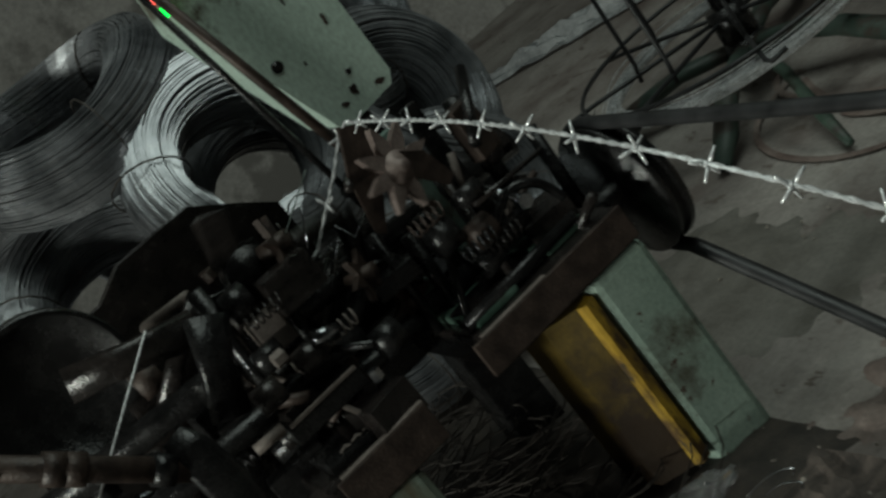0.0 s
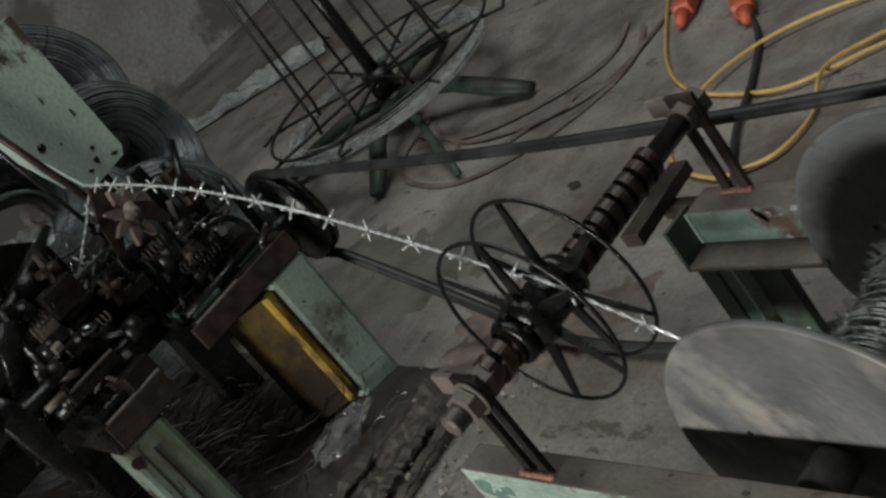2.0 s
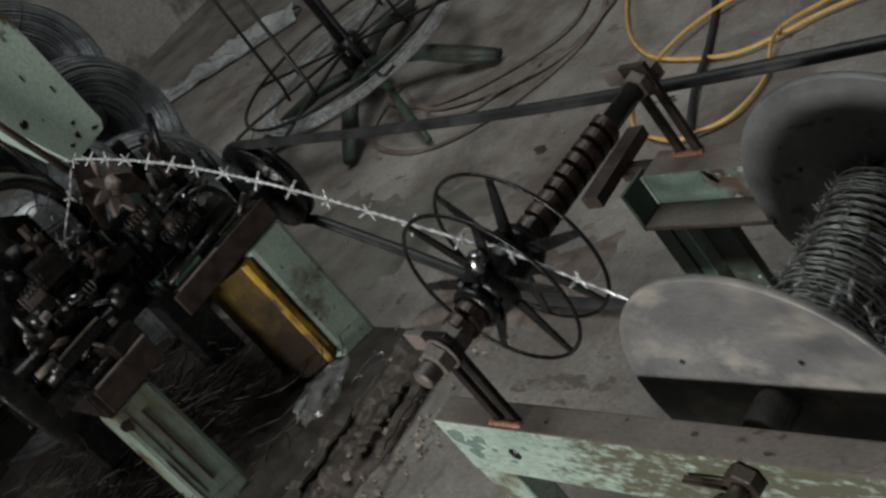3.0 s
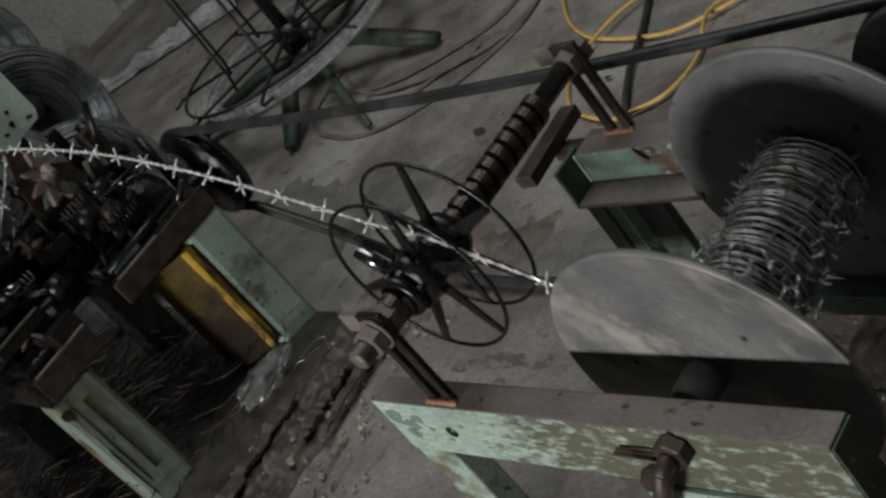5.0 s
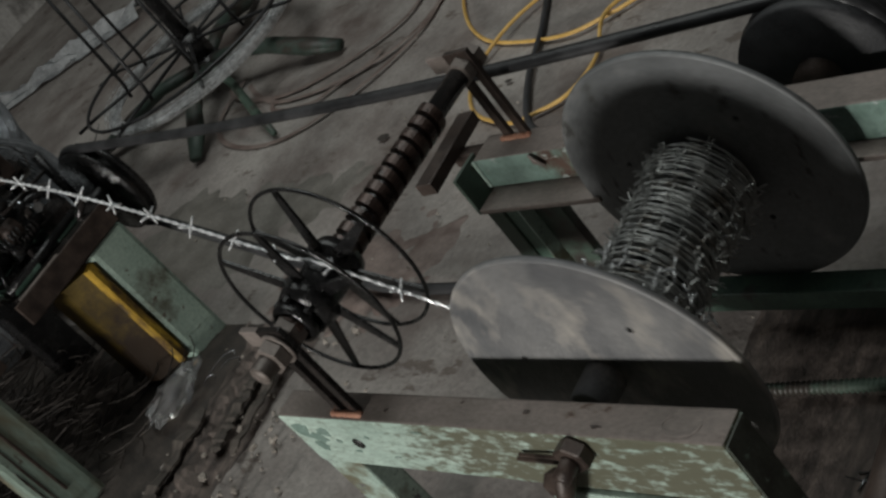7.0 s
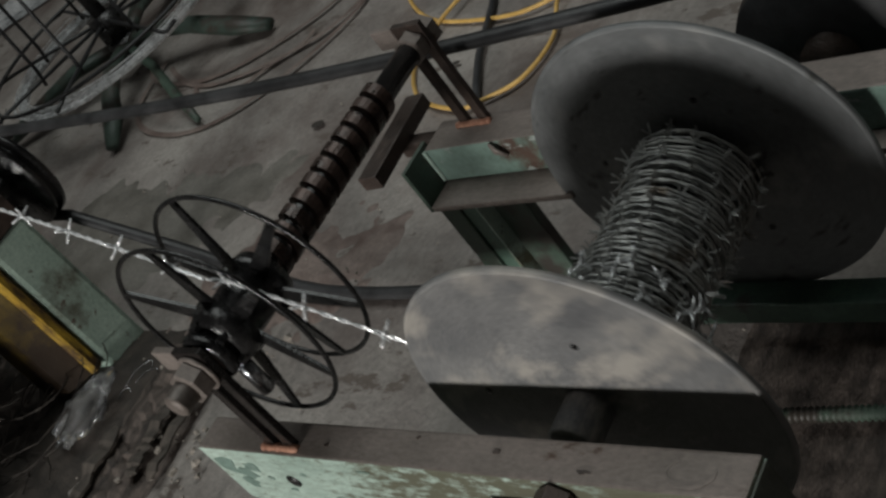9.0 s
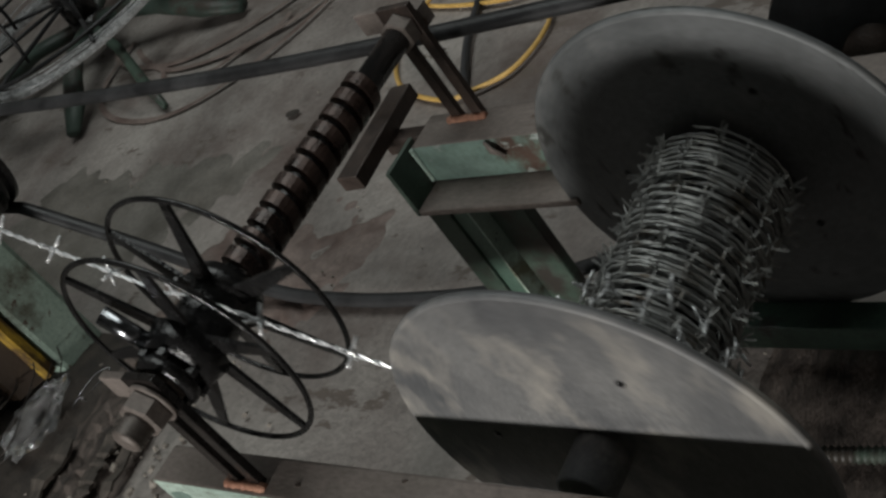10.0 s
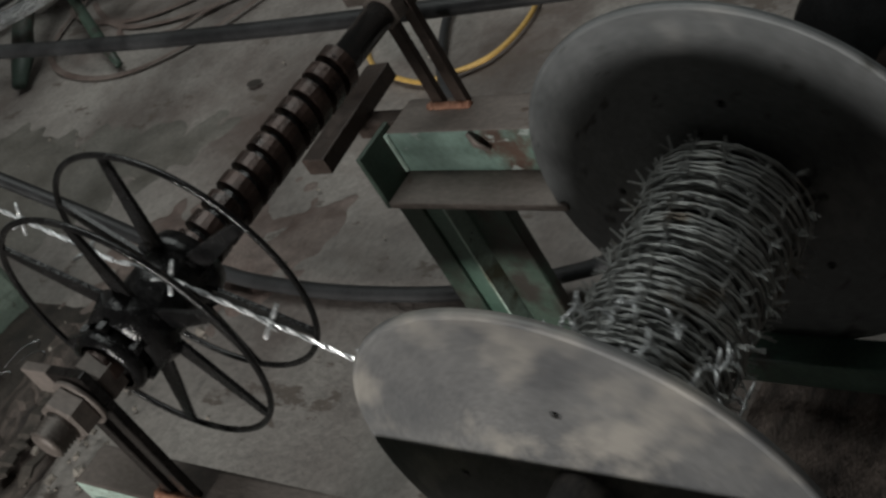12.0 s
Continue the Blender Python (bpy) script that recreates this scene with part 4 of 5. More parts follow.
def make_belt_drive():
    p = thing("machine_pulley", "black grooved belt pulley at the side of the machine", "pulley", (MPX, MPY, MPZ))
    part("rim", Build().lathe([(-0.02, 0.0), (-0.02, MPR), (-0.008, MPR), (0.0, MPR - 0.014), (0.008, MPR), (0.02, MPR), (0.02, 0.0)], (0, 0, 0), 64), GREASE, p)
    part("hub", Build().cyl((0, -0.10, 0), (0, 0.06, 0), 0.022, 20), GREASE, p)
    part("set_bolt", Build().hexnut((0.055, 0.03, 0.075), 0.013, 0.03), GREASE, p)
    q = thing("spool_pulley", "large black belt pulley on the spool axle", "pulley", (BPX, BPY, BPZ))
    part("rim", Build().lathe([(-0.03, 0.0), (-0.03, BPR), (-0.012, BPR + 0.004), (0.0, BPR - 0.01), (0.012, BPR + 0.004), (0.10, BPR - 0.004), (0.10, 0.0)], (0, 0, 0), 64), RUBBER, q)
    part("boss", Build().cyl((0, -0.05, 0), (0, 0.1, 0), 0.034, 24), RUST, q)
    b = Build()
    pts = []
    a0, a1 = Vector((MPX, MPY, MPZ + MPR)), Vector((BPX - 0.02, BPY, BPZ + BPR))
    for k in range(25):
        f = k / 24
        c = a0.lerp(a1, f)
        c.z -= 0.026 * math.sin(math.pi * f)
        pts.append(c)
    for k in range(1, 10):
        an = math.pi / 2 - math.pi * k / 10
        pts.append(Vector((BPX + BPR * math.cos(an), BPY, BPZ + BPR * math.sin(an))))
    low = [Vector(v) for v in ((BPX - 0.02, BPY, BPZ - BPR), (0.42, 0.63, 0.10), (0.20, 0.59, 0.03), (-0.02, 0.545, 0.013), (-0.27, 0.535, 0.013), (-0.50, 0.548, 0.018), (-0.80, 0.585, 0.110), (-1.0, 0.575, 0.225), (MPX + 0.05, MPY, MPZ - MPR * 0.95))]
    for u, v in zip(low, low[1:]):
        for k in range(5):
            pts.append(u.lerp(v, k / 5))
    for _ in range(3):
        n0 = len(pts) - 35
        for i in range(n0, len(pts) - 1):
            pts[i] = (pts[i - 1] + pts[i] * 2 + pts[i + 1]) / 4
    for k in range(0, 10):
        an = -math.pi / 2 - 0.35 - (math.pi - 0.35) * k / 10
        pts.append(Vector((MPX + MPR * math.cos(an), MPY, MPZ + MPR * math.sin(an))))
    b.sweep(pts, 0.0135, 8, True, flat=(1.0, 0.8))
    single("drive_belt", b, BELT, "long black rubber drive belt sagging between two pulleys", "belt")


# ---- wire coils and the pay-off swift ----
def make_coil(R, wide, deep, strands, seed, mat):
    """Tight turns on the skin of a fat ring, with a dark inside."""
    rnd = random.Random(seed)
    c = thing("wire_coil", "heavy coil of shiny galvanised wire leaning in a pile", "wire coil", group="pile of wire coils")
    b = Build()
    for s in range(strands):
        a = 6.283 * s / strands
        sq = 1.0 + rnd.uniform(-0.05, 0.05)
        dr, dx = deep * math.sin(a) * sq, wide * math.cos(a) * sq
        ph, amp = rnd.random() * 6.283, rnd.uniform(0.0005, 0.003)
        n = 44
        pts = []
        for k in range(n):
            t = 6.283 * k / n
            r = R + dr * (1 + 0.25 * math.sin(t + seed)) + amp * math.sin(t + ph)
            pts.append((dx + amp * math.sin(2 * t + ph) + 0.02 * math.sin(t * 2 + seed), r * math.cos(t), r * math.sin(t)))
        b.sweep(pts, 0.0021, 4, True)
    tagged(part("winding", b, mat, c), kind="stuff")
    inner = Build()
    n = 40
    pts = [(0.02 * math.sin(t * 2 + seed), R * math.cos(t), R * math.sin(t)) for t in (6.283 * k / n for k in range(n))]
    inner.sweep(pts, deep * 0.86, 12, True)
    part("inner_winding", inner, PACKED, c)
    for a in (0.5, 2.6, 4.7):
        ring = [(math.cos(u) * wide * 1.12, (R + deep * 1.25 * math.sin(u)) * math.cos(a), (R + deep * 1.25 * math.sin(u)) * math.sin(a)) for u in (6.283 * k / 16 for k in range(16))]
        part("tie_wire", Build().sweep(ring, 0.0022, 4, True), SCRAP, c)
    return c


def make_coils():
    base = make_coil(0.20, 0.105, 0.066, 270, 1, GALV)
    alt = make_coil(0.225, 0.085, 0.062, 250, 2, GALV)
    base.matrix_basis = pose(-2.0, 0.33, 0.68, 0, -22, 14)
    alt.matrix_basis = pose(-2.24, 0.13, 0.97, 12, -74, -6)
    for ob, row in ((base, (-2.12, -0.02, 0.62, 0, -38, 5)),
                    (base, (-2.10, 0.70, 0.54, 0, -25, 34)), (alt, (-2.28, 0.70, 0.80, 0, -22, 30)), (base, (-1.98, 0.62, 0.28, 0, -30, 22)),
                    (alt, (-2.0, 0.34, 0.30, 0, -24, 0)), (alt, (-2.12, 0.02, 0.31, 0, -15, 4)), (base, (-2.4, -0.1, 0.60, 0, -20, -12)),
                    (alt, (-2.35, 0.42, 0.50, 0, -10, 10)), (base, (-2.45, 0.80, 0.30, 0, -15, 20))):
        copy_thing(ob, pose(*row))


SWX, SWY = -2.01, 1.52


def make_swift():
    s = thing("pay_off_swift", "dark steel swift with a loose coil of bright wire", "wire swift", (SWX, SWY, 0))
    part("ring", Build().sweep(circle_points((0, 0, 0.20), 0.425, 72, "z"), 0.006, 8, True), BELT, s, "thin round bar ring")
    for k in range(8):
        a = k * math.pi / 4 + 0.2
        c, d = math.cos(a), math.sin(a)
        arm = [(0.03 * c, 0.03 * d, 0.19), (0.40 * c, 0.40 * d, 0.19), (0.475 * c, 0.475 * d, 0.185), (0.49 * c - 0.01 * d, 0.49 * d + 0.01 * c, 0.18), (0.485 * c - 0.05 * d, 0.485 * d + 0.05 * c, 0.185)]
        part("arm", Build().sweep(arm if k % 2 else arm[:3], 0.006, 8), BELT, s, "thin bar ending in a bent hook" if k % 2 else "")
        part("upright", Build().sweep([(0.265 * c, 0.265 * d, 0.17), (0.255 * c, 0.255 * d, 0.22), (0.235 * c, 0.235 * d, 0.80)], 0.006, 8), BELT, s)
    part("hub", Build().cyl((0, 0, 0.10), (0, 0, 0.80), 0.024, 16).cyl((0, 0, 0.13), (0, 0, 0.215), 0.05, 20), GREASE, s)
    rnd = random.Random(4)
    b = Build()
    for i in range(44):
        r, z, ph = rnd.gauss(0.365, 0.012), 0.135 + abs(rnd.gauss(0, 0.012)), rnd.random() * 6
        amp = rnd.uniform(0.001, 0.007)
        b.sweep([((r + amp * math.sin(t + ph)) * math.cos(t), (r + amp * math.sin(t + ph)) * math.sin(t), z + 0.006 * math.sin(2 * t + ph)) for t in (6.283 * k / 64 for k in range(64))], 0.0016, 4, True)
    tagged(part("wire_winding", b, BRIGHT, s, "loose coil of bright wire"), kind="stuff")
    f = thing("swift_base", "splayed dark green steel feet on the floor under the swift", "stand", (SWX, SWY, 0))
    part("bearing", Build().lathe([(0.06, 0.0), (0.06, 0.07), (0.10, 0.06), (0.13, 0.045), (0.13, 0.0)], (0, 0, 0), 24, axis="z"), GREASE, f, "black bearing block")
    for a, l, w in ((0.02, 0.62, 0.030), (-1.02, 0.48, 0.028), (-0.53, 0.72, 0.013), (2.1, 0.60, 0.028), (3.7, 0.60, 0.028)):
        c, d = math.cos(a), math.sin(a)
        pts = [(0.04 * c, 0.04 * d, 0.10), (0.20 * c, 0.20 * d, 0.105), (0.32 * c - 0.01 * d, 0.32 * d + 0.01 * c, 0.085), (l * 0.8 * c, l * 0.8 * d, 0.045), (l * c, l * d, 0.02)]
        part("foot", Build().sweep(pts, [w * 0.9, w, w, w * 1.1, w * 0.7], 8, flat=(1.1, 0.75)), FOOT if w > 0.02 else DARKGREEN, f, "worn dark green steel foot")
    rnd = random.Random(17)
    # Broad flat brown arcs on the floor beside the swift.
    for k in range(4):
        cx, cy, r, e = -1.50 + rnd.uniform(-0.12, 0.16), 1.62 + rnd.uniform(-0.16, 0.14), rnd.uniform(0.24, 0.46), rnd.uniform(0.75, 1.0)
        a0, turn = rnd.uniform(2.6, 4.2), rnd.uniform(2.0, 3.6)
        pts = [(cx + r * math.cos(a0 + turn * i / 28) + 0.02 * math.sin(i * 0.5 + k), cy + e * r * math.sin(a0 + turn * i / 28), 0.003) for i in range(29)]
        single("floor_arc", Build().sweep(pts, 0.0095, 6, flat=(1.0, 0.10)), STAIN, "broad flat brown arc on the floor", "wire", "loose wire loops")
    line = Build().sweep([Vector((SWX - 0.25, SWY - 0.32, 0.17)).lerp(Vector((-1.3, 0.42, 0.56)), k / 10) + Vector((0, 0, -0.09 * math.sin(math.pi * k / 10))) for k in range(11)], 0.0018, 5)
    single("feed_line", line, WIRE, "thin bright wire drawn from the swift", "wire")
    return s


# ---- loose things on the floor ----
def make_floor_things():
    z = 0.006
    cord = [(-1.15, 1.98, z), (-1.01, 1.75, z), (-0.87, 1.545, z), (-0.74, 1.42, z), (-0.607, 1.357, z), (-0.397, 1.327, z), (-0.277, 1.37, z), (-0.185, 1.426, z), (0.0, 1.50, z), (0.25, 1.62, z)]
    single("extension_cord", Build().sweep(smooth_line(cord), 0.005, 8), CORD, "yellow extension cord lying on the floor", "cord", "yellow cords")
    cord = [(0.05, 1.80, z), (-0.20, 1.68, z), (-0.43, 1.60, z + 0.008), (-0.556, 1.513, z + 0.01), (-0.62, 1.39, z + 0.012), (-0.64, 1.24, z), (-0.55, 1.10, z), (-0.40, 1.035, z), (-0.332, 1.05, z), (-0.256, 1.10, z), (-0.235, 1.217, z), (-0.276, 1.36, z + 0.012), (-0.20, 1.47, z), (0.05, 1.60, z)]
    single("extension_cord", Build().sweep(smooth_line(cord), 0.005, 8), CORD, "yellow extension cord looped over itself on the floor", "cord", "yellow cords")
    single("black_cable", Build().sweep(smooth_line([(-0.9, 1.9, z), (-0.62, 1.62, z), (-0.50, 1.40, z), (-0.42, 1.18, z), (-0.30, 1.0, z), (-0.1, 0.95, z)]), 0.009, 8), RUBBER, "black rubber cable lying on the floor", "cable")
    for x, y, r in ((-0.97, 1.84, 20), (-0.74, 1.76, 35)):
        t = thing("orange_clamp", "orange plastic clamp half lying on the floor", "clamp", (x, y, 0), "orange clamps")
        t.rotation_euler = (0, 0, radians(r))
        part("grip", Build().box((-0.03, -0.10, 0.002), (0.03, 0.10, 0.05), 0.014), ORANGE, t)
        part("nose", Build().sweep([(0, -0.10, 0.02), (0.0, -0.15, 0.018)], [0.022, 0.012], 10), ORANGE, t)
    # Crumpled film along the wall and by the machine.
    for name, x0, y0, x1, y1, w, hgt, label in (("film_strip", -4.6, 1.55, -3.45, 2.3, 0.15, 0.08, "crumpled strip of grey plastic film on the floor"),
                                            ("film_strip", -5.0, 1.0, -4.5, 1.6, 0.25, 0.10, "crumpled strip of grey plastic film on the floor")):
        b = Build()
        n, mm = 26, 10
        verts = []
        for i in range(n + 1):
            for j in range(mm + 1):
                f, g = i / n, j / mm - 0.5
                dx, dy = x1 - x0, y1 - y0
                l = math.hypot(dx, dy)
                nx, ny = -dy / l, dx / l
                hh = hgt * (0.5 + 0.5 * math.cos(g * 6.0)) * (0.55 + 0.75 * noise.noise((f * 9, g * 7, x0))) + 0.03 * noise.noise((f * 23, g * 19, y0))
                verts.append((x0 + dx * f + nx * g * w * (1 + 0.5 * noise.noise((f * 6, 1, 2))), y0 + dy * f + ny * g * w, max(hh, 0.0) + 0.004))
        b.add(verts, [(i * (mm + 1) + j, i * (mm + 1) + j + 1, (i + 1) * (mm + 1) + j + 1, (i + 1) * (mm + 1) + j) for i in range(n) for j in range(mm)], 0)
        single(name, b, PLASTIC, label, "plastic film")
    bag = Build()
    nu, nv = 30, 16
    turn = pose(-0.91, 0.235, 0.05, 4, -6, 72)
    verts = []
    for j in range(nv + 1):
        th = math.pi * j / nv
        for i in range(nu):
            ph = 6.283 * i / nu
            d = Vector((math.cos(th), math.sin(th) * math.cos(ph), math.sin(th) * math.sin(ph)))
            f = 1 + 0.34 * noise.noise(d * 2.1) + 0.30 * noise.noise(d * 5.5) + 0.14 * noise.noise(d * 13)
            neck = 1 - 0.45 * max(0, d.x)
            verts.append(turn @ Vector((d.x * 0.080 * f, d.y * 0.038 * f * neck, d.z * 0.032 * f * neck)))
    bag.add(verts, [(j * nu + i, j * nu + (i + 1) % nu, (j + 1) * nu + (i + 1) % nu, (j + 1) * nu + i) for j in range(nv) for i in range(nu)], 0, True)
    single("plastic_bag", bag, CLEAR, "crumpled clear plastic bag in the debris", "plastic bag")
    for x, y, u, v in ((-0.86, 0.30, 0.05, 0.06), (-0.83, 0.31, 0.055, 0.03), (-0.85, 0.27, 0.03, 0.02)):
        b = Build().sweep(smooth_line([(x, y, 0.03), (x + u * 0.5, y + v * 0.6, 0.042), (x + u, y + v, 0.04), (x + u * 1.1, y + v * 0.8, 0.034)], 5), 0.0013, 5)
        single("wire_offcut", b, WIRE, "short bent offcut of bright wire in the debris", "wire scrap", "wire offcuts")
    ridge = Build()
    verts = []
    for i in range(61):
        for j in range(11):
            f, g = i / 60, j / 10 - 0.5
            x = -0.75 + g * 0.26 + 0.03 * noise.noise((f * 7, g, 3)) + 0.05 * f
            y = 0.43 - 0.95 * f
            zz = 0.020 * math.cos(g * math.pi) * (0.75 + 0.6 * noise.noise((f * 14, g * 5, 1)) + 0.6 * noise.noise((f * 45, g * 17, 8))) - 0.006
            verts.append((x, y, zz))
    ridge.add(verts, [(i * 11 + j, i * 11 + j + 1, (i + 1) * 11 + j + 1, (i + 1) * 11 + j) for i in range(60) for j in range(10)])
    single("dirt_ridge", ridge, RIDGE, "low ridge of dark dirt and debris along the machine", "dirt", kind="stuff")
    # Rotten timber edging and brown stains beside the machine.
    rnd = random.Random(31)
    for i in range(11):
        x, y, a = rnd.uniform(-0.83, -0.62), rnd.uniform(-0.40, 0.30), rnd.uniform(-4, 12)
        l, w = rnd.uniform(0.14, 0.42), rnd.uniform(0.018, 0.042)
        b = Build()
        k = 22
        pts = [(0.010 * noise.noise((j * 0.5, x * 9, 1)), l * (j / k - 0.5), 0.024 + 0.010 * noise.noise((j * 0.5, y * 9, 2))) for j in range(k + 1)]
        b.sweep(pts, [w * 0.5 * (1 + 0.9 * noise.noise((j * 0.8, l * 20, 3))) * (0.3 if j in (0, k) else 1) for j in range(k + 1)], 6, flat=(1.0, 0.35))
        ob = single("rotten_slat", b, WOOD, "dirty split slat of rotten timber in the debris", "timber", "rotten slats")
        ob.matrix_world = pose(x, y, 0.0, 0, 0, a)
    # Tangle of scrap wire and dirt under the machine.
    rnd = random.Random(8)
    b = Build()
    for i in range(460):
        x, y = rnd.uniform(-1.9, -1.02), rnd.uniform(-0.45, 0.30)
        zc = rnd.uniform(0.01, 0.09)
        pts, a, r = [], rnd.random() * 6.283, rnd.uniform(0.04, 0.15)
        tilt = rnd.uniform(-0.25, 0.25)
        for k in range(10):
            t = a + k * rnd.uniform(0.18, 0.34)
            pts.append((x + r * math.cos(t), y + r * math.sin(t), max(0.006, zc + tilt * r * math.sin(t))))
        b.sweep(pts, 0.0014, 4)
    single("scrap_wire", b, SCRAP, "rusty tangle of scrap wire under the machine", "scrap wire", kind="stuff")
    d = Build()
    n = 44
    verts = []
    for j in range(n + 1):
        for i in range(n + 1):
            x, y = -2.6 + 1.85 * i / n, -0.75 + 1.25 * j / n
            edge = min(i, n - i, j, n - j) / 6
            verts.append((x, y, -0.01 + min(edge, 1) * (0.022 + 0.02 * noise.noise((x * 6, y * 6, 1)) + 0.010 * noise.noise((x * 22, y * 22, 2)))))
    d.add(verts, [(j * (n + 1) + i, j * (n + 1) + i + 1, (j + 1) * (n + 1) + i + 1, (j + 1) * (n + 1) + i) for j in range(n) for i in range(n)], 0, True)
    single("dirt_shade_sheet", d, DIRT, "dark oily dirt heaped under the machine", "dirt", kind="stuff")
    d = Build()
    n = 110
    verts = []
    for j in range(n + 1):
        for i in range(n + 1):
            x, y = -1.05 + 0.85 * i / n, 0.36 + 0.50 * j / n
            edge = min(i, n - i, j, n - j) / 22 - 0.7 + 0.9 * noise.noise((x * 9, y * 9, 6)) + 0.5 * noise.noise((x * 28, y * 28, 3))
            verts.append((x, y, -0.012 + min(max(edge, 0), 1) * (0.0125 + 0.002 * noise.noise((x * 20, y * 20, 1)))))
    d.add(verts, [(j * (n + 1) + i, j * (n + 1) + i + 1, (j + 1) * (n + 1) + i + 1, (j + 1) * (n + 1) + i) for j in range(n) for i in range(n)], 0, True)
    single("caked_dirt", d, STAIN, "thin reddish brown dirt caked on the floor", "dirt", kind="stuff")
    # Dirt spread under the spool; the dark sheet also stands in for the stand's shade.
    d = Build()
    n = 90
    verts = []
    for j in range(n + 1):
        for i in range(n + 1):
            x, y = 0.42 + 1.3 * i / n, 0.052 + 0.465 * j / n
            edge = min(i, n - i, j, n - j) / 6 - 0.2 + 0.3 * noise.noise((x * 12, y * 12, 6))
            verts.append((x, y, -0.012 + min(max(edge, 0), 1) * (0.015 + 0.003 * noise.noise((x * 14, y * 14, 1)) + 0.002 * noise.noise((x * 40, y * 40, 2)))))
    d.add(verts, [(j * (n + 1) + i, j * (n + 1) + i + 1, (j + 1) * (n + 1) + i + 1, (j + 1) * (n + 1) + i) for j in range(n) for i in range(n)], 0, True)
    single("dirt_shade_sheet", d, RIDGE, "dark brown dirt under the spool, also standing in for shade", "dirt", kind="stuff")
    d = Build()
    n = 100
    verts = []
    for j in range(n + 1):
        for i in range(n + 1):
            x, y = -2.3 + 1.75 * i / n, 0.40 + 0.75 * j / n
            edge = min(i, n - i, j, n - j) / 26 - 0.55 + 0.9 * noise.noise((x * 4, y * 4, 2)) + 0.5 * noise.noise((x * 17, y * 17, 5))
            verts.append((x, y, -0.013 + min(max(edge, 0), 1) * (0.0125 + 0.001 * noise.noise((x * 15, y * 15, 3)))))
    d.add(verts, [(j * (n + 1) + i, j * (n + 1) + i + 1, (j + 1) * (n + 1) + i + 1, (j + 1) * (n + 1) + i) for j in range(n) for i in range(n)], 0, True)
    single("oil_stain", d, SOILED, "grey-green oily grime spread on the floor", "grime", kind="stuff")
    g = Build()
    for i in range(420):
        near = i % 3
        x, y = (rnd.gauss(-0.62, 0.12), rnd.uniform(-0.45, 0.45)) if near else (rnd.uniform(-1.5, 0.9), rnd.uniform(-0.6, 1.9))
        r = abs(rnd.gauss(0.002, 0.003)) + 0.0012 if near else rnd.uniform(0.0015, 0.005)
        q = [Vector((rnd.uniform(-1, 1), rnd.uniform(-1, 1), rnd.uniform(-0.6, 0.8))).normalized() * r * rnd.uniform(0.7, 1.3) for _ in range(3)]
        c = Vector((x, y, r * 0.5))
        pts = [c + Vector(v) for v in ((r, 0, 0), (0, r * 1.2, 0), (-r, 0, 0), (0, -r, 0), (0, 0, r * 0.8), (0, 0, -r))]
        pts = [p + q[k % 3] * 0.35 for k, p in enumerate(pts)]
        g.add(pts, [(0, 1, 4), (1, 2, 4), (2, 3, 4), (3, 0, 4), (1, 0, 5), (2, 1, 5), (3, 2, 5), (0, 3, 5)])
    single("rubble_crumbs", g, STONE, "grey crumbs of rubble scattered on the floor", "rubble", kind="stuff")
    for k in range(12):
        x, y, r = rnd.uniform(-0.72, -0.50), rnd.uniform(-0.1, 0.25), rnd.uniform(0.004, 0.010)
        b = Build().box((-r, -r * 0.7, 0), (r * 0.8, r * 0.8, r * 0.9), r * 0.25, pose(x, y, 0.012, rnd.uniform(-20, 20), rnd.uniform(-20, 20), rnd.uniform(0, 180)))
        single("rubble_chip", b, STONE, "pale chip of broken rubble in the debris", "rubble", "rubble chips")
    # Dark oil splashes and leaf-like scraps.
    for i, (x, y, r) in enumerate(((-0.865, 1.073, 0.018), (-0.82, 1.26, 0.012), (-0.45, 0.95, 0.012), (-0.7, 0.85, 0.012), (-0.5, 1.2, 0.01))):
        b = Build()
        n = 14
        rim = [(x + r * (1.2 + 0.5 * noise.noise((k, i, 0))) * math.cos(6.283 * k / n) * (1.6 if i % 2 else 1), y + r * (0.7 + 0.4 * noise.noise((k, i, 5))) * math.sin(6.283 * k / n), 0.002) for k in range(n)]
        b.add(rim + [(x, y, 0.003)], [(k, (k + 1) % n, n) for k in range(n)])
        single("oily_scrap", b, DIRT, "small dark oily scrap stuck to the floor", "scrap", "oily scraps")
    p = thing("floor_pipe", "brown rusty pipe beside the stand", "pipe")
    part("tube", Build().cyl((0.865, -0.05, 0.105), (0.845, 0.29, 0.105), 0.030, 24), RUST, p)
    part("end_bolt", Build().hexnut((0.842, 0.312, 0.115), 0.018, 0.03), BARE, p)
    t = thing("threaded_rod", "dull dark green threaded rod on the floor inside the stand", "rod")
    r = Build()
    r.cyl((0.55, 0.30, 0.03), (0.90, 0.33, 0.03), 0.008, 14)
    for k in range(44):
        f = k / 44
        r.lathe([(-0.003, 0.008), (0, 0.0105), (0.003, 0.008)], (0.55 + 0.35 * f, 0.30 + 0.03 * f, 0.03), 14, axis="x")
    part("rod", r, DARKGREEN, t)
    for k in range(14):
        x, y = rnd.uniform(0.75, 1.05), rnd.uniform(0.08, 0.36)
        a = rnd.random() * 6.283
        c, s = 0.03 * math.cos(a), 0.03 * math.sin(a)
        b = Build().sweep([(x - c, y - s, 0.004), (x + c, y + s, 0.006)], 0.0016, 5).sweep([(x - s * 0.6, y + c * 0.6, 0.005), (x + s * 0.6, y - c * 0.6, 0.008)], 0.0014, 5)
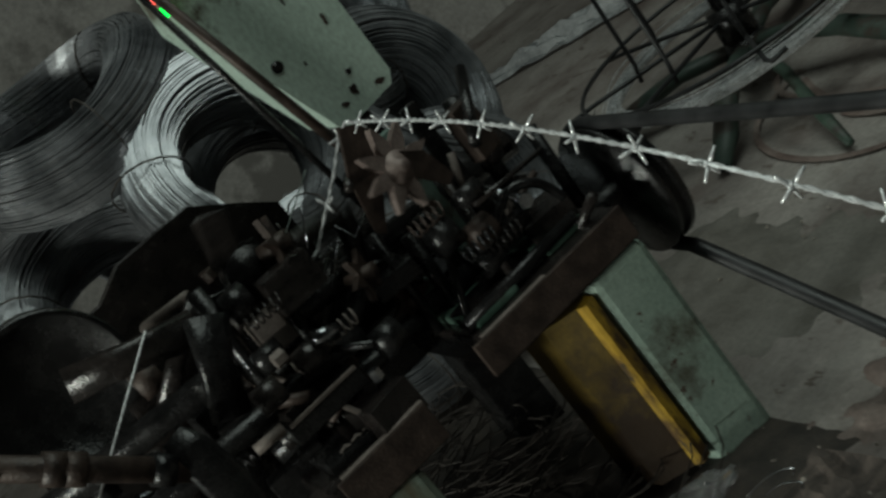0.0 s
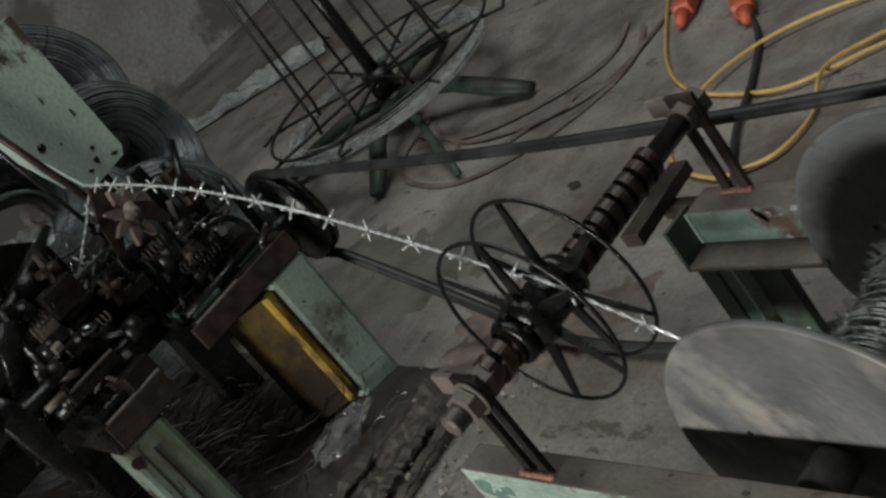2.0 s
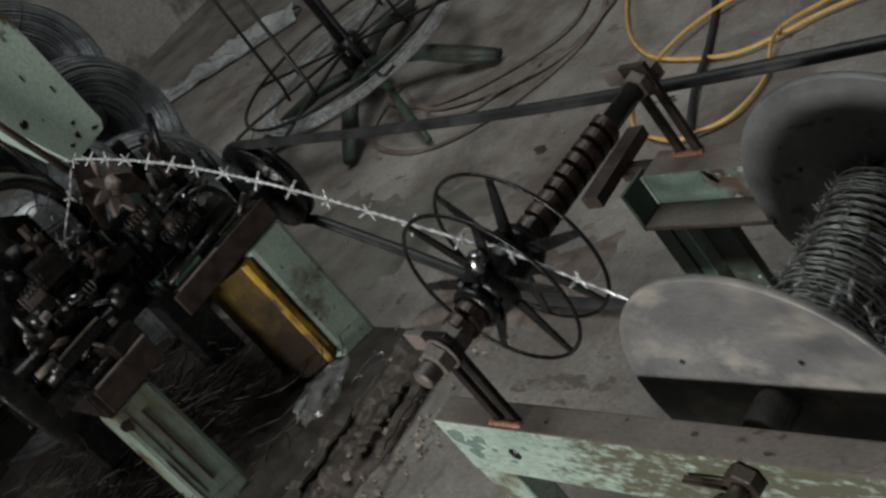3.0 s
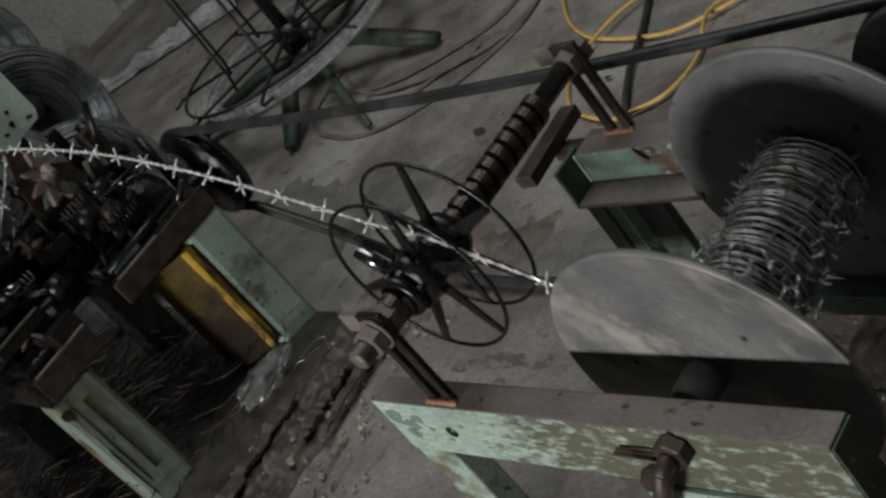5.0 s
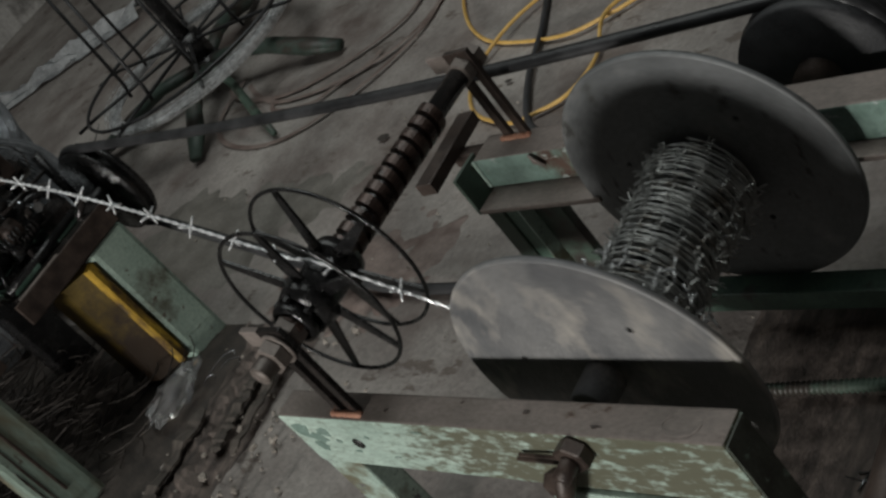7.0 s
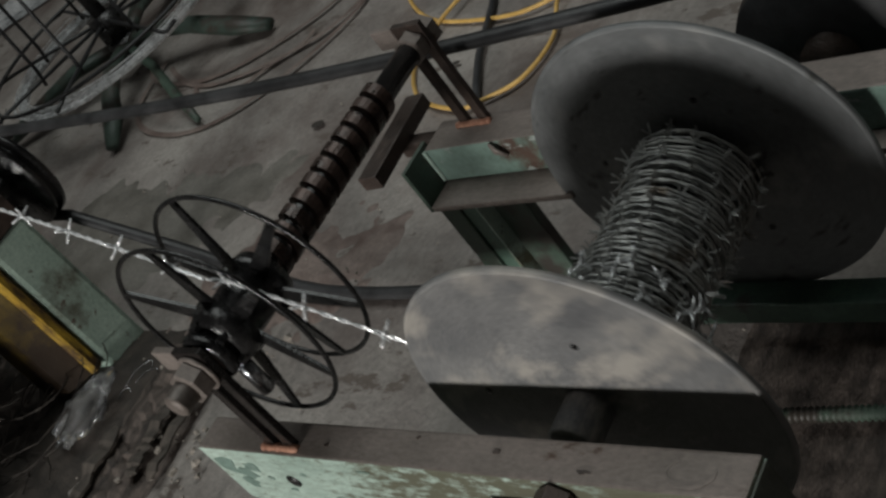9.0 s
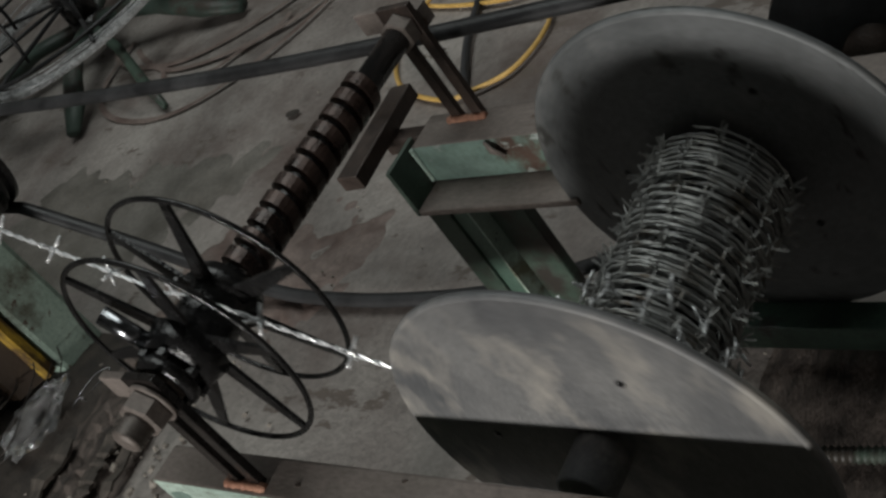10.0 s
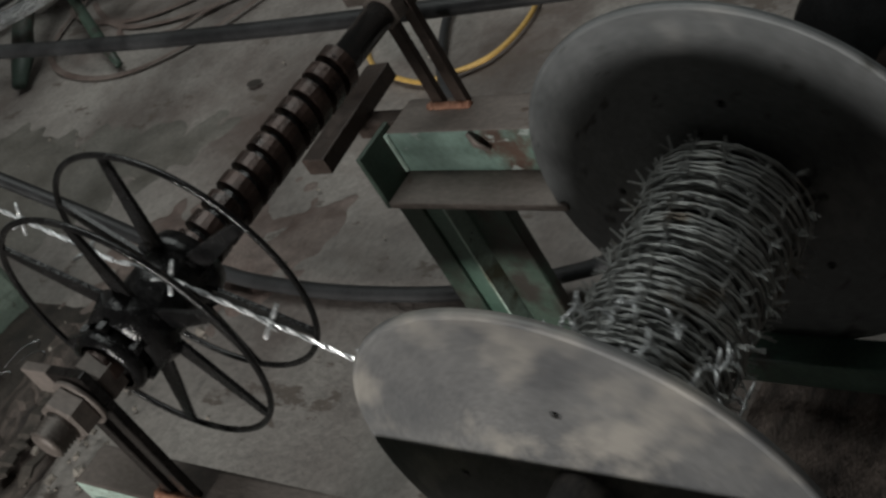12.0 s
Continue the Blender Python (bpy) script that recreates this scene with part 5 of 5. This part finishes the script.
        single("cut_barb", b, WIRE, "cut piece of barbed wire on the floor", "wire scrap", "cut wire scraps")


stand = make_stand()
screw = make_screw()
wheel = make_wheel()
spool = make_spool()
wire, barbs, span, tail = make_wire()
machine, sheave = make_machine()
flyer = make_flyer()
make_belt_drive()
make_coils()
swift = make_swift()
make_floor_things()


# ---- what moves ----
WHEEL_TURN = 2.53
SPOOL_TURN = SPEED / 0.087
SWIFT_TURN = 0.55
FLYER_TURN = 2 * math.pi / 0.445


def spin_rows(at, axis, rate, start=0.0, step=0.2):
    rows = []
    n = int(round(12.0 / step))
    for k in range(n + 1):
        t = k * step
        rows.append((t, Matrix.Translation(at) @ Matrix.Rotation(start + rate * t, 4, axis)))
    return rows


# Where the guide wheel stands along its screw: it creeps one way, then the screw turns it back.
GUIDE = [(0.0, 0.192), (1.0, 0.184), (1.5, 0.184), (2.5, 0.175), (3.0, 0.167), (5.0, 0.150), (6.5, 0.134), (7.5, 0.121), (8.6, 0.108), (9.5, 0.105), (10.0, 0.109), (10.5, 0.113), (12.0, 0.129)]


def guide_y(t):
    t = min(max(t, 0.0), 12.0)
    for (t0, y0), (t1, y1) in zip(GUIDE, GUIDE[1:]):
        if t <= t1:
            return y0 + (y1 - y0) * (t - t0) / (t1 - t0)
    return GUIDE[-1][1]


def wire_at(s, t):
    """The running point s along the wire at t seconds, with the sideways swing of the guide wheel."""
    p = along(s).copy()
    if s >= WRUN[W_LAST]:
        p.y += guide_y(t - (s - WRUN[W_LAST]) / SPEED) - WY
    elif s >= WRUN[W_TOP]:
        p.y += guide_y(t) - WY
    elif s > WRUN[W_START]:
        p.y += (guide_y(t) - WY) * (s - WRUN[W_START]) / (WRUN[W_TOP] - WRUN[W_START])
    return p


def motions():
    steps = [k * 0.2 for k in range(61)]
    walk(wheel, [(t, Matrix.Translation((SX, guide_y(t), SZ)) @ Matrix.Rotation(4.12 + WHEEL_TURN * (t - 5.03), 4, "Y")) for t in steps])
    walk(spool, spin_rows((PX, 0, PZ), "Y", -SPOOL_TURN))
    walk(swift, spin_rows((SWX, SWY, 0), "Z", SWIFT_TURN, 0.0, 0.5))
    walk(flyer, [(k * 0.075, Matrix.Translation(FLY) @ Matrix.Rotation(-FLYER_TURN * (k * 0.075 - 0.2), 4, "X")) for k in range(161)])
    walk(sheave, [(k * 0.15, Matrix.Translation((-1.118, 0.296, 0.672)) @ Matrix.Rotation(radians(20), 4, "Z") @ Matrix.Rotation(-5.0 * k * 0.15, 4, "X")) for k in range(81)])
    halves = [k * 0.5 for k in range(25)]
    reach = SX - 0.02 - WA.x
    walk(span, [(t, Matrix.Translation(WA) @ Matrix.Rotation(math.atan2(guide_y(t) - WA.y, reach) - math.atan2(WY - WA.y, reach), 4, "Z")) for t in halves])
    walk(tail, [(t, Matrix.Translation((0, guide_y(t), 0))) for t in halves])
    for ob, s0 in barbs:
        rows = []
        for k in range(81):
            t = k * 0.15
            s = min(max(s0 + SPEED * t, 0.0), WRUN[-1])
            p, q = wire_at(s, t), wire_at(min(s + 0.01, WRUN[-1]), t)
            yaw = math.atan2(q.y - p.y, q.x - p.x) if WRUN[W_FIRST] < s < WRUN[W_LAST] else 0.0
            rows.append((t, Matrix.Translation(p) @ Matrix.Rotation(yaw, 4, "Z")))
        walk(ob, rows)


motions()
